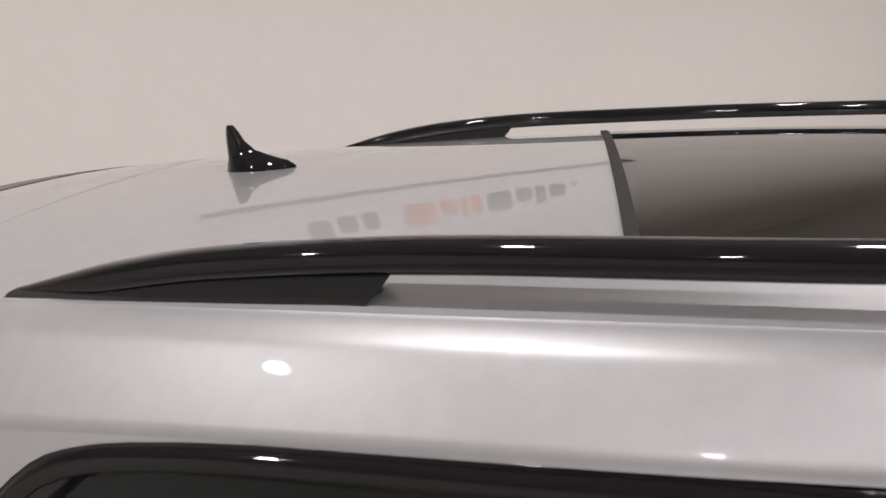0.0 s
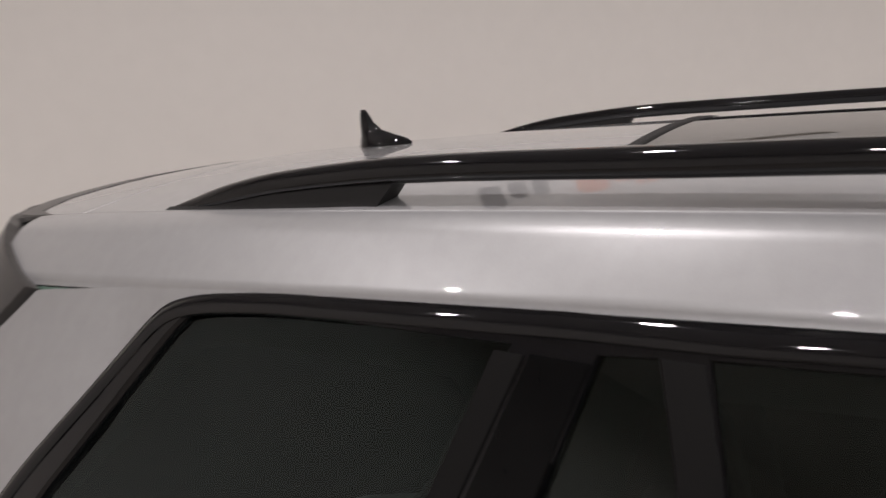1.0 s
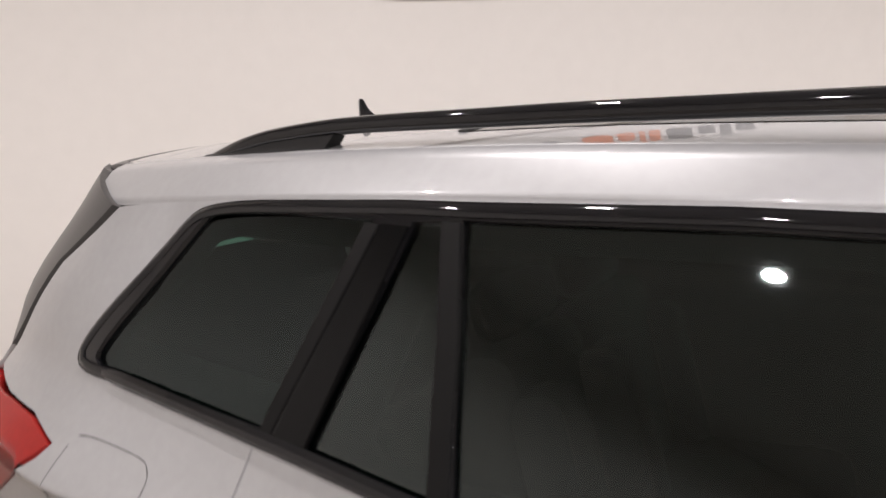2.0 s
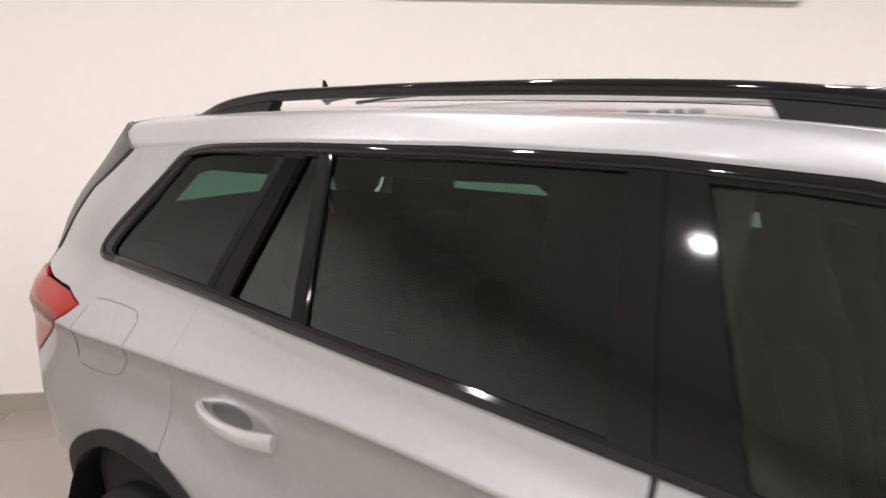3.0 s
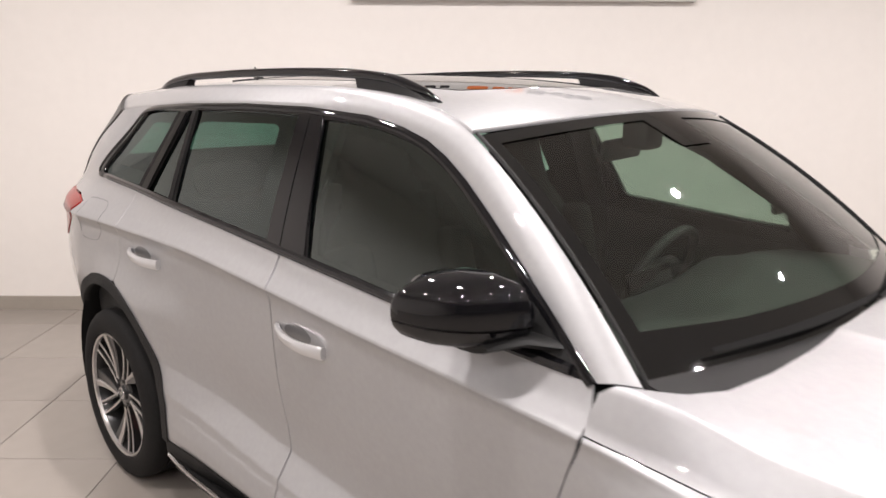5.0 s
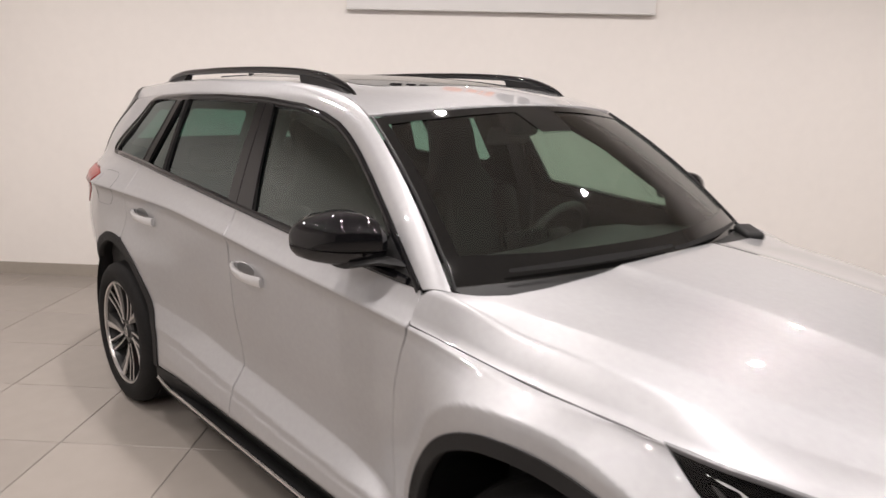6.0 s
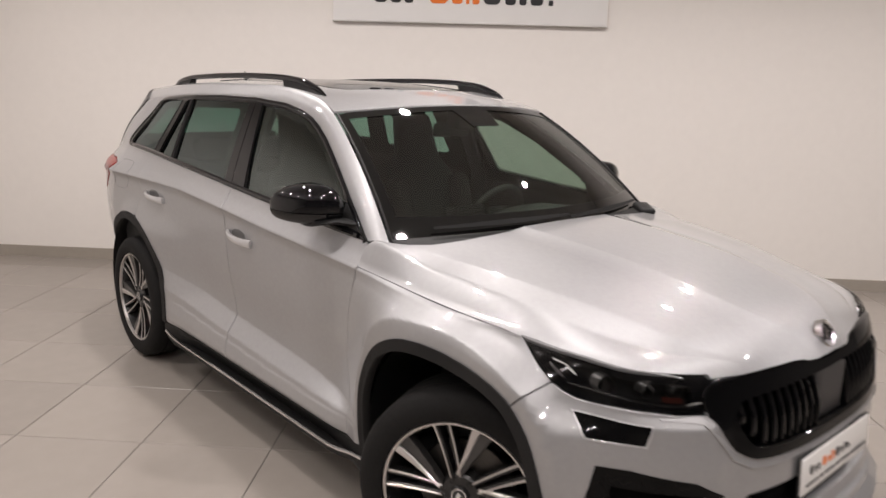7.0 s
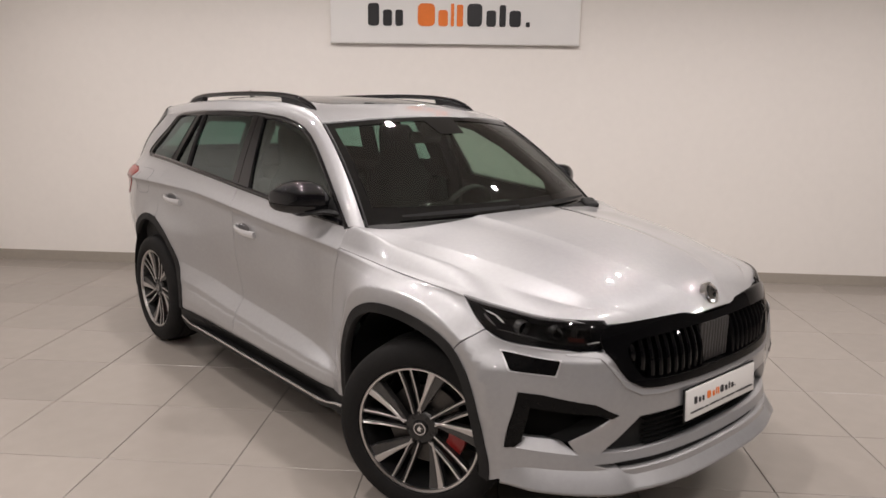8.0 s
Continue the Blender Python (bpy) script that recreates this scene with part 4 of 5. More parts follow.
def nose_parts():
    """Bumper, grille, lamps and intakes."""
    # headlamp outline on the wrap, right side
    lamp = [(1.618, 0.9455)] + [(XF0 + float(np.interp(q, _sx, _len)), ZEDGE(XF0 + q * 0.66) + 0.004) for q in (0.30, 0.36, 0.45, 0.54, 0.62, 0.70, 0.77, 0.83, 0.88)]
    lamp += [nose(-0.545, 0.895), nose(-0.545, 0.812), nose(-0.62, 0.808), nose(-0.70, 0.817), (1.955, 0.820), (1.870, 0.819), (1.822, 0.823), (1.783, 0.836), (1.748, 0.854), (1.724, 0.872), (1.695, 0.891), (1.660, 0.916)]
    fog = [(1.808, 0.791), (2.031, 0.7825), (2.009, 0.7245), (1.859, 0.728)]
    vent = [(1.883, 0.660), (1.962, 0.658), nose(-0.627, 0.630), nose(-0.587, 0.606), nose(-0.546, 0.584), nose(-0.573, 0.574), nose(-0.682, 0.482), nose(-0.652, 0.434), nose(-0.74, 0.438), (1.877, 0.446), (1.847, 0.443)]
    grille = [nose(-0.10, 0.868), nose(-0.17, 0.893), nose(-0.30, 0.897), nose(-0.42, 0.897), nose(-0.545, 0.892), nose(-0.585, 0.86), nose(-0.579, 0.815), nose(-0.540, 0.749), nose(-0.50, 0.698), nose(-0.437, 0.664), nose(-0.286, 0.657), nose(0, 0.654)]
    grille_full = grille + [(2 * (XF0 + LEND) - u, z) for u, z in grille[-2::-1]]
    low = [nose(-0.588, 0.440), nose(-0.455, 0.566), nose(-0.26, 0.567), nose(0, 0.567)]
    low_b = [nose(0, 0.440), nose(-0.3, 0.439), nose(-0.5, 0.439)]
    low_full = low + [(2 * (XF0 + LEND) - u, z) for u, z in low[-2::-1]] + [(2 * (XF0 + LEND) - u, z) for u, z in low_b[:0:-1]] + low_b
    slot = [nose(-0.616, 0.400), nose(-0.5, 0.408), nose(-0.25, 0.410), nose(0, 0.407), nose(0, 0.379), nose(-0.25, 0.378), nose(-0.55, 0.376)]
    slot_full = slot[:4] + [(2 * (XF0 + LEND) - u, z) for u, z in slot[2::-1]] + [(2 * (XF0 + LEND) - u, z) for u, z in slot[:4:-1]] + slot[4:]
    mir = lambda p: [(2 * (XF0 + LEND) - u, z) for u, z in p][::-1]
    # bumper skin, both sides in one sheet
    b = arch(-14, 50.2, 0.0, 16)
    half = b + [(1.658, 0.770), (1.691, 0.799), (1.721, 0.826), (1.748, 0.848), (1.783, 0.831), (1.822, 0.818), (1.870, 0.814), (1.955, 0.815), nose(-0.70, 0.812), nose(-0.62, 0.804), nose(-0.56, 0.806)] + grille[6:-1]
    bottom = [nose(-0.3, 0.298), nose(-0.52, 0.300), nose(-0.72, 0.306), nose(-0.81, 0.312), (1.82, 0.318)]
    out = half + [grille[-1]] + mir(half) + [(2 * (XF0 + LEND) - u, z) for u, z in bottom[::-1]] + [nose(0, 0.298)] + bottom
    panel("front_bumper", out, body, PAINT, car, 0.03, 0.016, holes=[fog, mir(fog), vent, mir(vent), low_full, slot_full], depth=0.06)
    # splitter lip
    bm = bmesh.new()
    rings = []
    for u in np.linspace(XF0 + 0.375, XF0 + 2 * LEND - 0.375, 60):
        p = body(u, 0.30)
        n = Vector((p.x - 1.2, p.y * 0.9, 0)).normalized()
        tip = 1 - sstep(0.74, 0.84, abs(p.y))
        wing = sstep(0.50, 0.53, abs(p.y))
        o, h = 0.003 + (0.027 + 0.011 * wing) * tip, 0.058 + 0.028 * wing
        rings.append([p + n * a + Vector((0, 0, c)) for a, c in ((-0.003, h), (o, 0.019), (o + 0.002, 0.012), (o - 0.008, 0.0), (-0.06, -0.002), (-0.06, h))])
    add_sweep(bm, rings)
    part("front_splitter", bm, PAINT, car, "silver front lip", 22)
    # folded edge round the grille
    edge = [(-0.69, 0.800), (-0.60, 0.797), (-0.590, 0.785), (-0.553, 0.735), (-0.512, 0.684), (-0.45, 0.650), (-0.37, 0.642), (-0.286, 0.642), (-0.14, 0.641), (0.0, 0.640)]
    edge = edge + [(-y, z) for y, z in edge[-2::-1]]
    bm = bmesh.new()
    rings = []
    for i, (y, z) in enumerate(edge):
        (y0, z0), (y1, z1) = edge[max(i - 1, 0)], edge[min(i + 1, len(edge) - 1)]
        d = math.hypot(y1 - y0, z1 - z0)
        ny, nz = -(z1 - z0) / d, (y1 - y0) / d
        wd = 0.010 * (1 if 0 < i < len(edge) - 1 else 0.2)
        rings.append([body(*nose(y + ny * k, z + nz * k)) + Vector((e, 0, 0)) for k, e in ((-wd, -0.002), (-wd * 0.85, 0.0045), (-wd * 0.5, 0.0055), (wd, 0.001), (wd, -0.01), (-wd, -0.01))])
    add_sweep(bm, rings)
    part("grille_fold", bm, PAINT, car, "folded silver edge", 25)
    for name, o, dep in (("lower_intake", low_full, 0.05), ("lower_slot", slot_full, 0.03)):
        panel(name, o, body, DARK, car, 0.08, 0.03, lift=-dep, depth=0.0, flange=False)
    # intake grating
    intake = [c for c in car.children if c.name.startswith("lower_intake")][0]
    for k in range(5):
        z = 0.445 + 0.022 * k
        bm = bmesh.new()
        rings = []
        for y in np.linspace(-0.40, 0.40, 16):
            p = body(*nose(y, z)) + Vector((-0.035, 0, 0))
            rings.append([p + Vector((a, 0, c)) for a, c in ((0.012, 0), (0, 0.004), (-0.012, 0), (0, -0.004))])
        add_sweep(bm, rings)
        part("intake_bar", bm, NEARBLACK, intake)
    for side in (1, -1):
        # headlamp: backing, pods, running-light blade, clear lens
        head = panel("headlamp", lamp, body, DARK, car, 0.04, 0.03, side=side, lift=-0.055, flange=False)
        big = [(u, z) for u, z in lamp]
        panel("lamp_bezel", big, body, GLOSSBLACK, head, 0.04, 0.03, side=side, holes=[[nose(-0.79, 0.905), nose(-0.60, 0.882), nose(-0.60, 0.828), nose(-0.76, 0.845)]], lift=-0.014, depth=0.04)
        o = panel("lamp_lens", lamp, body, LENS, head, 0.04, 0.03, side=side, lift=-0.001, depth=0.01)
        o.visible_shadow = False
        for y, z, r in ((-0.752, 0.872, 1.0), (-0.685, 0.868, 1.0), (-0.622, 0.862, 0.85)):
            c = body(*nose(y, z))
            m = look((c.x - 0.035, side * c.y, c.z), (c.x + 1, side * c.y * 1.25, c.z - 0.1)) @ pose(0, 0, 0, 180, 0, 0) @ Matrix.Diagonal((r, r, r, 1))
            bm = bmesh.new()
            add_lathe(bm, [(0.0, -0.002), (0.012, -0.004), (0.019, -0.010), (0.021, -0.016)], m, 20)
            pr = part("projector", bm, GLOSSBLACK, head)
            bm = bmesh.new()
            add_lathe(bm, [(0.0225, 0.0), (0.0235, 0.012), (0.025, 0.012), (0.026, -0.02)], m, 20)
            part("projector_ring", bm, WHEELDARK, pr)
        # bright facets and blades of the lamp's inside
        for pts, mat in (((1.738, 0.907, 1.785, 0.898), LIGHTGUIDE), ((1.785, 0.898, 1.815, 0.878), LIGHTGUIDE), ((1.733, 0.896, 1.785, 0.864), WHEELGREY), ((-0.700, 0.893, -0.690, 0.868), WHEELGREY), ((-0.655, 0.885, -0.615, 0.878), WHEELGREY),
                         ((-0.625, 0.832, -0.578, 0.838), LIGHTGUIDE), ((-0.80, 0.853, -0.70, 0.833), WHEELDARK), ((-0.70, 0.833, -0.60, 0.826), WHEELDARK)):
            y0, z0, y1, z1 = pts
            bm = bmesh.new()
            rings = []
            for t in np.linspace(0, 1, 6):
                at = (y0 + (y1 - y0) * t, z0 + (z1 - z0) * t)
                p = body(*(nose(*at) if y0 < 0 else at)) + Vector((-0.006, 0.008, 0))
                k = (0.003 if mat is LIGHTGUIDE else 0.004) * (0.5 + math.sin(math.pi * t) * 0.5)
                rings.append([Vector((p.x + d * k, side * (p.y + d * k), p.z + c * k)) for d, c in ((0, 1), (-1.6, 0), (0, -1), (1, 0))])
            add_sweep(bm, rings)
            part("lamp_blade", bm, mat, head)
        am = [nose(-0.675, 0.842), nose(-0.63, 0.838), nose(-0.63, 0.852), nose(-0.675, 0.856)]
        panel("side_reflector", am, body, AMBER, head, 0.03, 0.03, side=side, lift=-0.012, depth=0.006)
        # fog lamp unit
        fg = panel("fog_lamp", fog, body, NEARBLACK, car, 0.04, 0.03, side=side, lift=-0.03, flange=False)
        mx, mz = sum(u for u, z in fog) / 4, sum(z for u, z in fog) / 4
        # light caught by the opening's chamfer, put on as a thin bright silver ring
        panel("fog_rim", [(mx + (u - mx) * 1.02, mz + (z - mz) * 1.04) for u, z in fog], body, SILVER, fg, 0.04, 0.03, holes=[[(mx + (u - mx) * 0.965, mz + (z - mz) * 0.90) for u, z in fog]], side=side, lift=0.0015, depth=0.008, label="highlight on the opening's edge, put on as bright silver")
        panel("fog_lens", fog, body, PIANO, fg, 0.04, 0.03, side=side, lift=-0.004, depth=0.01)
        # side intake
        vt = panel("side_intake", vent, body, NEARBLACK, car, 0.05, 0.03, side=side, lift=-0.075, flange=False, label="black")
        fl = [body(*nose(y, z)) for y, z in ((-0.812, 0.446), (-0.76, 0.441), (-0.70, 0.437), (-0.652, 0.434))]
        bk = [body(*nose(y, z)) + Vector((-0.034, 0.012, 0)) for y, z in ((-0.802, 0.480), (-0.765, 0.479), (-0.725, 0.477), (-0.688, 0.475))]
        bm = bmesh.new()
        add_sweep(bm, [[Vector((p.x, side * p.y, p.z)), Vector((q.x, side * q.y, q.z)), Vector((q.x - 0.05, side * q.y, q.z - 0.004)), Vector((q.x - 0.05, side * q.y, q.z - 0.06)), Vector((p.x - 0.004, side * p.y, p.z - 0.02))] for p, q in zip(fl, bk)])
        part("intake_floor", bm, PAINT, vt, "silver lower edge")
        inner = [body(*nose(y, z)) for y, z in ((-0.574, 0.570), (-0.63, 0.525), (-0.684, 0.482))]
        bm = bmesh.new()
        add_sweep(bm, [[Vector((p.x - 0.004, side * (p.y - 0.004), p.z + 0.003)), Vector((p.x - 0.075, side * (p.y - 0.022), p.z + 0.003)), Vector((p.x - 0.075, side * (p.y - 0.010), p.z)), Vector((p.x - 0.006, side * (p.y - 0.001), p.z))] for p in inner])
        part("intake_cheek", bm, NEARBLACK, vt)
        blade = [(1.885, 0.659), (1.962, 0.657), nose(-0.627, 0.629), nose(-0.587, 0.605), nose(-0.544, 0.583), nose(-0.574, 0.574), nose(-0.61, 0.592), (1.920, 0.608), (1.902, 0.474), (1.878, 0.448), (1.849, 0.445)]
        panel("intake_blade", blade, body, PIANO, vt, 0.05, 0.03, side=side, lift=0.003, depth=0.035)
    # grille
    gr = panel("grille", grille_full, body, NEARBLACK, car, 0.06, 0.03, lift=-0.06, flange=False, label="black slatted front grille")
    inner = [nose(-0.12, 0.842), nose(-0.30, 0.842), nose(-0.465, 0.836), nose(-0.495, 0.815), nose(-0.49, 0.77), nose(-0.455, 0.712), nose(-0.41, 0.690), nose(-0.2, 0.684), nose(0, 0.683)]
    inner_full = [nose(0, 0.840)] + inner + [(2 * (XF0 + LEND) - u, z) for u, z in inner[-2::-1]]
    panel("grille_surround", rounded(grille_full), body, TRIMBLACK, gr, 0.05, 0.03, holes=[rounded(inner_full)], lift=0.006, depth=0.07)
    for k in range(-12, 13):
        if abs(k) < 3:
            continue
        y = k * 0.0395
        zt = 0.846 - 0.02 * sstep(0.40, 0.48, abs(y))
        zb = 0.680 + 0.08 * sstep(0.38, 0.48, abs(y))
        bm = bmesh.new()
        rings = []
        for z in np.linspace(zb, zt, 8):
            p = body(*nose(y, z))
            q = (z - zb) / (zt - zb)
            d = -0.022 + 0.014 * math.sin(q * math.pi)
            for_n = Vector((1, 0.55 * y / 0.5, 0)).normalized()
            sd = Vector((-for_n.y, for_n.x, 0))
            rings.append([p + for_n * (d + a) + sd * b for a, b in ((0.0, -0.011), (0.012, -0.008), (0.015, 0), (0.012, 0.008), (0.0, 0.011), (-0.03, 0.006), (-0.03, -0.006))])
        add_sweep(bm, rings)
        part("grille_slat", bm, TRIMBLACK, gr)
    bm = bmesh.new()
    c = body(*nose(0, 0.78))
    add_box(bm, (0.02, 0.185, 0.155), Matrix.Translation((c.x - 0.022, 0, 0.764)), 0.006)
    for k in range(-4, 5):
        add_box(bm, (0.014, 0.008, 0.155), Matrix.Translation((c.x - 0.010, k * 0.0205, 0.764)), 0.003)
    part("radar_cover", bm, RADAR, gr)
    # badge on the bonnet's nose
    c = bonnet(2.117, 0) - Vector((0, 0, 0.006))
    bm = bmesh.new()
    m = look(c + Vector((0.010, 0, 0.002)), c + Vector((-1, 0, -0.45)))
    add_lathe(bm, [(0.033, 0.0), (0.033, 0.008), (0.038, 0.013), (0.045, 0.009), (0.047, -0.01)], m, 32)
    badge = part("badge", bm, CHROME, car, "round chrome bonnet emblem")
    bm = bmesh.new()
    add_lathe(bm, [(0.0, 0.003), (0.034, 0.003), (0.034, 0.0)], m, 32)
    part("badge_field", bm, GLOSSBLACK, badge)
    bm = bmesh.new()
    add_prism(bm, [(-.024, -.014), (.014, -.022), (.005, -.002), (.027, .004), (.010, .012), (.0, .029), (-.015, .008)], 0.009, m)
    part("badge_mark", bm, CHROME, badge)
    # plate with plain marks
    m = look((2.212, 0, 0.565), (3.2, 0, 0.635)) @ pose(0, 0, 0, 0, 180, 0)
    bm = bmesh.new()
    add_box(bm, (0.505, 0.115, 0.008), m, 0.003)
    plate = part("plate_holder", bm, PLATEW, car, "white dealer plate with printed marks")
    bm = bmesh.new()
    add_box(bm, (0.52, 0.128, 0.006), m @ Matrix.Translation((0, 0, -0.006)), 0.003)
    part("plate_frame", bm, DARK, plate)
    x = -0.205
    for w, h, c in ((.028, .036, 0), (.021, .026, 0), (.018, .026, 0), (.004, 0, 0), (.036, .036, 1), (.022, .026, 1), (.007, .038, 1), (.014, .034, 1), (.033, .036, 0), (.022, .026, 0), (.014, .034, 0), (.024, .026, 0), (.008, .008, 0)):
        if h:
            bm = bmesh.new()
            block_mark(bm, x + w * 0.12, -0.004, w * 0.72, h * 0.78, 0.0015, m @ Matrix.Translation((0, 0, 0.004)))
            part("mark", bm, INKO if c else INKB, plate)
        x += w + 0.0045
    x = -0.225
    for w in (.09, .025, .075, .025, .07, .13):
        bm = bmesh.new()
        add_box(bm, (w * 0.96, 0.006, 0.002), m @ Matrix.Translation((x + w / 2, -0.032, 0.005)))
        part("mark", bm, INKB, plate)
        x += w + 0.009


def tail_parts():
    """Tail: bumper, tailgate, lamps (little of it shows)."""
    for side in (1, -1):
        lamp = [(-1.698, 1.133), (-1.80, 1.150), (-1.93, 1.150), tail(-0.60, 1.13), tail(-0.60, 0.96), tail(-0.74, 0.945), (-1.968, 0.948), (-1.712, 1.119)]
        tl = panel("tail_lamp", lamp, body, RED, car, 0.04, 0.03, side=side, lift=0.004, depth=0.03, label="red tail lamp")
        panel("tail_lamp_band", [tail(-0.79, 1.06), tail(-0.60, 1.04), tail(-0.60, 1.02), tail(-0.79, 1.035)], body, AMBER, tl, 0.04, 0.03, side=side, lift=0.006, depth=0.004)
        fin = [tail(-0.588, 1.505), tail(-0.632, 1.39), tail(-0.675, 1.266), tail(-0.68, 1.20), tail(-0.59, 1.24), tail(-0.51, 1.40), tail(-0.44, 1.52), tail(-0.44, 1.568), tail(-0.485, 1.564), tail(-0.53, 1.545)]
        panel("spoiler_fin", fin, body, SPOILER, car, 0.04, 0.04, side=side, lift=0.004, depth=0.02, label="dark side fin of the spoiler")
    M = lambda p: [(2 * (XR0 - LEND) - u, z) for u, z in p][::-1]
    half = arc(ARCH_R[0], ARCH_R[1], ARCH_R[2], 137, 188, 10) + []
    up = [(-1.80, 0.716), tail(-0.80, 0.716), tail(-0.3, 0.716)]
    lowb = [tail(-0.3, 0.25), tail(-0.80, 0.26), (-1.90, 0.30)]
    out = half[::-1] + up + M(up) + M(half[::-1]) + [(2 * (XR0 - LEND) - u, z) for u, z in lowb[::-1]] + lowb
    panel("rear_bumper", out, body, PAINT, car, 0.07, 0.05, depth=0.02)
    gate = [tail(-0.80, 0.722), tail(-0.79, 0.96), tail(-0.60, 0.99), tail(-0.60, 1.12), tail(-0.69, 1.14), tail(-0.668, 1.21), tail(-0.59, 1.23), tail(-0.3, 1.2)]
    panel("tailgate", gate + M(gate), body, PAINT, car, 0.07, 0.05)
    win = [tail(-0.59, 1.235), tail(-0.51, 1.40), tail(-0.47, 1.52), tail(-0.2, 1.53)]
    inner = [tail(-0.74, 0.45), tail(-0.74, 1.10), tail(-0.60, 1.15), tail(-0.55, 1.285), tail(-0.3, 1.275)]
    panel("tailgate_lining", inner + M(inner), body, DARK, car, 0.07, 0.05, lift=-0.05, flange=False)
    o = panel("rear_window", [tail(-0.3, 1.21)] + win + M(win) + [tail(0.3, 1.21)], body, GLASS_REAR, car, 0.07, 0.05)
    o.visible_shadow = False


def wheels():
    """One wheel in its own frame (y outwards), then copies."""
    w = new("wheel")
    w.parent = car
    # tyre
    bm = bmesh.new()
    R = Matrix.Rotation(radians(90), 4, "X")      # z of the lathe points to -y (outwards on the right side)
    pr = [(0.260, -0.105), (0.266, -0.118), (0.285, -0.126), (0.317, -0.124), (0.341, -0.114), (0.353, -0.102), (0.359, -0.088), (0.361, -0.06), (0.361, -0.046), (0.354, -0.045), (0.354, -0.037), (0.361, -0.036), (0.361, -0.004), (0.354, -0.004), (0.354, 0.004), (0.361, 0.004)]
    prof = pr + [(r, -h) for r, h in pr[::-1]]
    add_lathe(bm, prof, R, 72)
    part("tyre", bm, RUBBER, w, "black low-profile tyre")
    # rim barrel and lip
    bm = bmesh.new()
    add_lathe(bm, [(0.264, 0.105), (0.260, 0.111), (0.253, 0.110), (0.250, 0.098), (0.238, 0.06), (0.235, -0.09), (0.262, -0.10)], R, 72)
    rim = part("rim", bm, WHEELDARK, w)
    bm = bmesh.new()
    add_lathe(bm, [(0.2495, 0.100), (0.2515, 0.1115), (0.2595, 0.1145), (0.2635, 0.110)], R, 72)
    part("rim_edge", bm, MACHINED, rim, "machined silver edge")
    # spokes: five wide blades and five thin pairs
    def spoke(r0, r1, w0, w1, off0, off1, z0, z1, th, ang):
        bm = bmesh.new()
        m = R @ Matrix.Rotation(radians(ang), 4, "Z")
        n = 8
        rings = []
        for i in range(n + 1):
            t = i / n
            r, hw, of = r0 + (r1 - r0) * t, (w0 + (w1 - w0) * t) / 2, off0 + (off1 - off0) * t
            z = z0 + (z1 - z0) * t - 0.007 * math.sin(math.pi * t)
            e = min(0.003, hw * 0.4)
            rings.append([m @ Vector((r, of + a, z + c)) for a, c in ((-hw, -th), (-hw, -e), (-hw + e, 0), (hw - e, 0), (hw, -e), (hw, -th))])
        add_sweep(bm, rings)
        return bm
    for k in range(5):
        a = 72 * k + 3
        part("spoke", spoke(0.062, 0.253, 0.020, 0.072, 0.024, -0.014, 0.084, 0.097, 0.035, a), WHEELGREY, rim, "dark grey flank")
        part("spoke_face", spoke(0.066, 0.255, 0.008, 0.031, 0.029, 0.011, 0.0875, 0.1055, 0.010, a), MACHINED, rim, "machined silver face")
        for s in (1, -1):
            part("spoke", spoke(0.055, 0.253, 0.014, 0.018, 0.013 * s, 0.023 * s, 0.084, 0.101, 0.035, a + 30), WHEELDARK, rim)
            part("spoke_face", spoke(0.062, 0.255, 0.006, 0.0095, 0.017 * s, 0.027 * s, 0.0865, 0.1035, 0.004, a + 30), MACHINED, rim, "machined silver face")
    bm = bmesh.new()
    add_lathe(bm, [(0.0, 0.092), (0.028, 0.092), (0.032, 0.088), (0.034, 0.082), (0.062, 0.080), (0.070, 0.072), (0.072, 0.0)], R, 40)
    hub = part("hub", bm, WHEELDARK, rim)
    bm = bmesh.new()
    add_lathe(bm, [(0.022, 0.0925), (0.022, 0.0945), (0.026, 0.0945), (0.027, 0.0925)], R, 32)
    part("hub_ring", bm, CHROME, rim)
    bm = bmesh.new()
    add_prism(bm, [(-.011, -.008), (.008, -.011), (.003, 0), (.014, .003), (.004, .007), (0, .014), (-.008, .004)], 0.0025, R @ Matrix.Translation((0, 0, 0.092)))
    part("hub_mark", bm, CHROME, rim)
    for k in range(5):
        bm = bmesh.new()
        m = R @ Matrix.Rotation(radians(72 * k + 54), 4, "Z") @ Matrix.Translation((0.050, 0, 0))
        add_lathe(bm, [(0.0, 0.080), (0.006, 0.080), (0.008, 0.083), (0.009, 0.0835)], m, 6)
        part("wheel_bolt", bm, DARK, rim)
    bm = bmesh.new()
    add_lathe(bm, [(0.07, 0.03), (0.165, 0.03), (0.168, 0.026), (0.168, 0.006), (0.165, 0.002), (0.07, 0.002)], R, 48)
    part("brake_disc", bm, DISC, w)
    bm = bmesh.new()
    pts = arc(0, 0, 0.186, -22, 22, 8) + arc(0, 0, 0.112, 22, -22, 8)
    add_prism(bm, pts, 0.05, R @ Matrix.Rotation(radians(-20), 4, "Z") @ Matrix.Translation((0, 0, 0.008)), 0.006)
    part("brake_caliper", bm, CALIPER, w, "red brake caliper")
    w.location = (WHEEL_F[0], -WY, WHEEL_F[1])
    turn = 27
    w.rotation_euler = (0, 0, radians(turn))
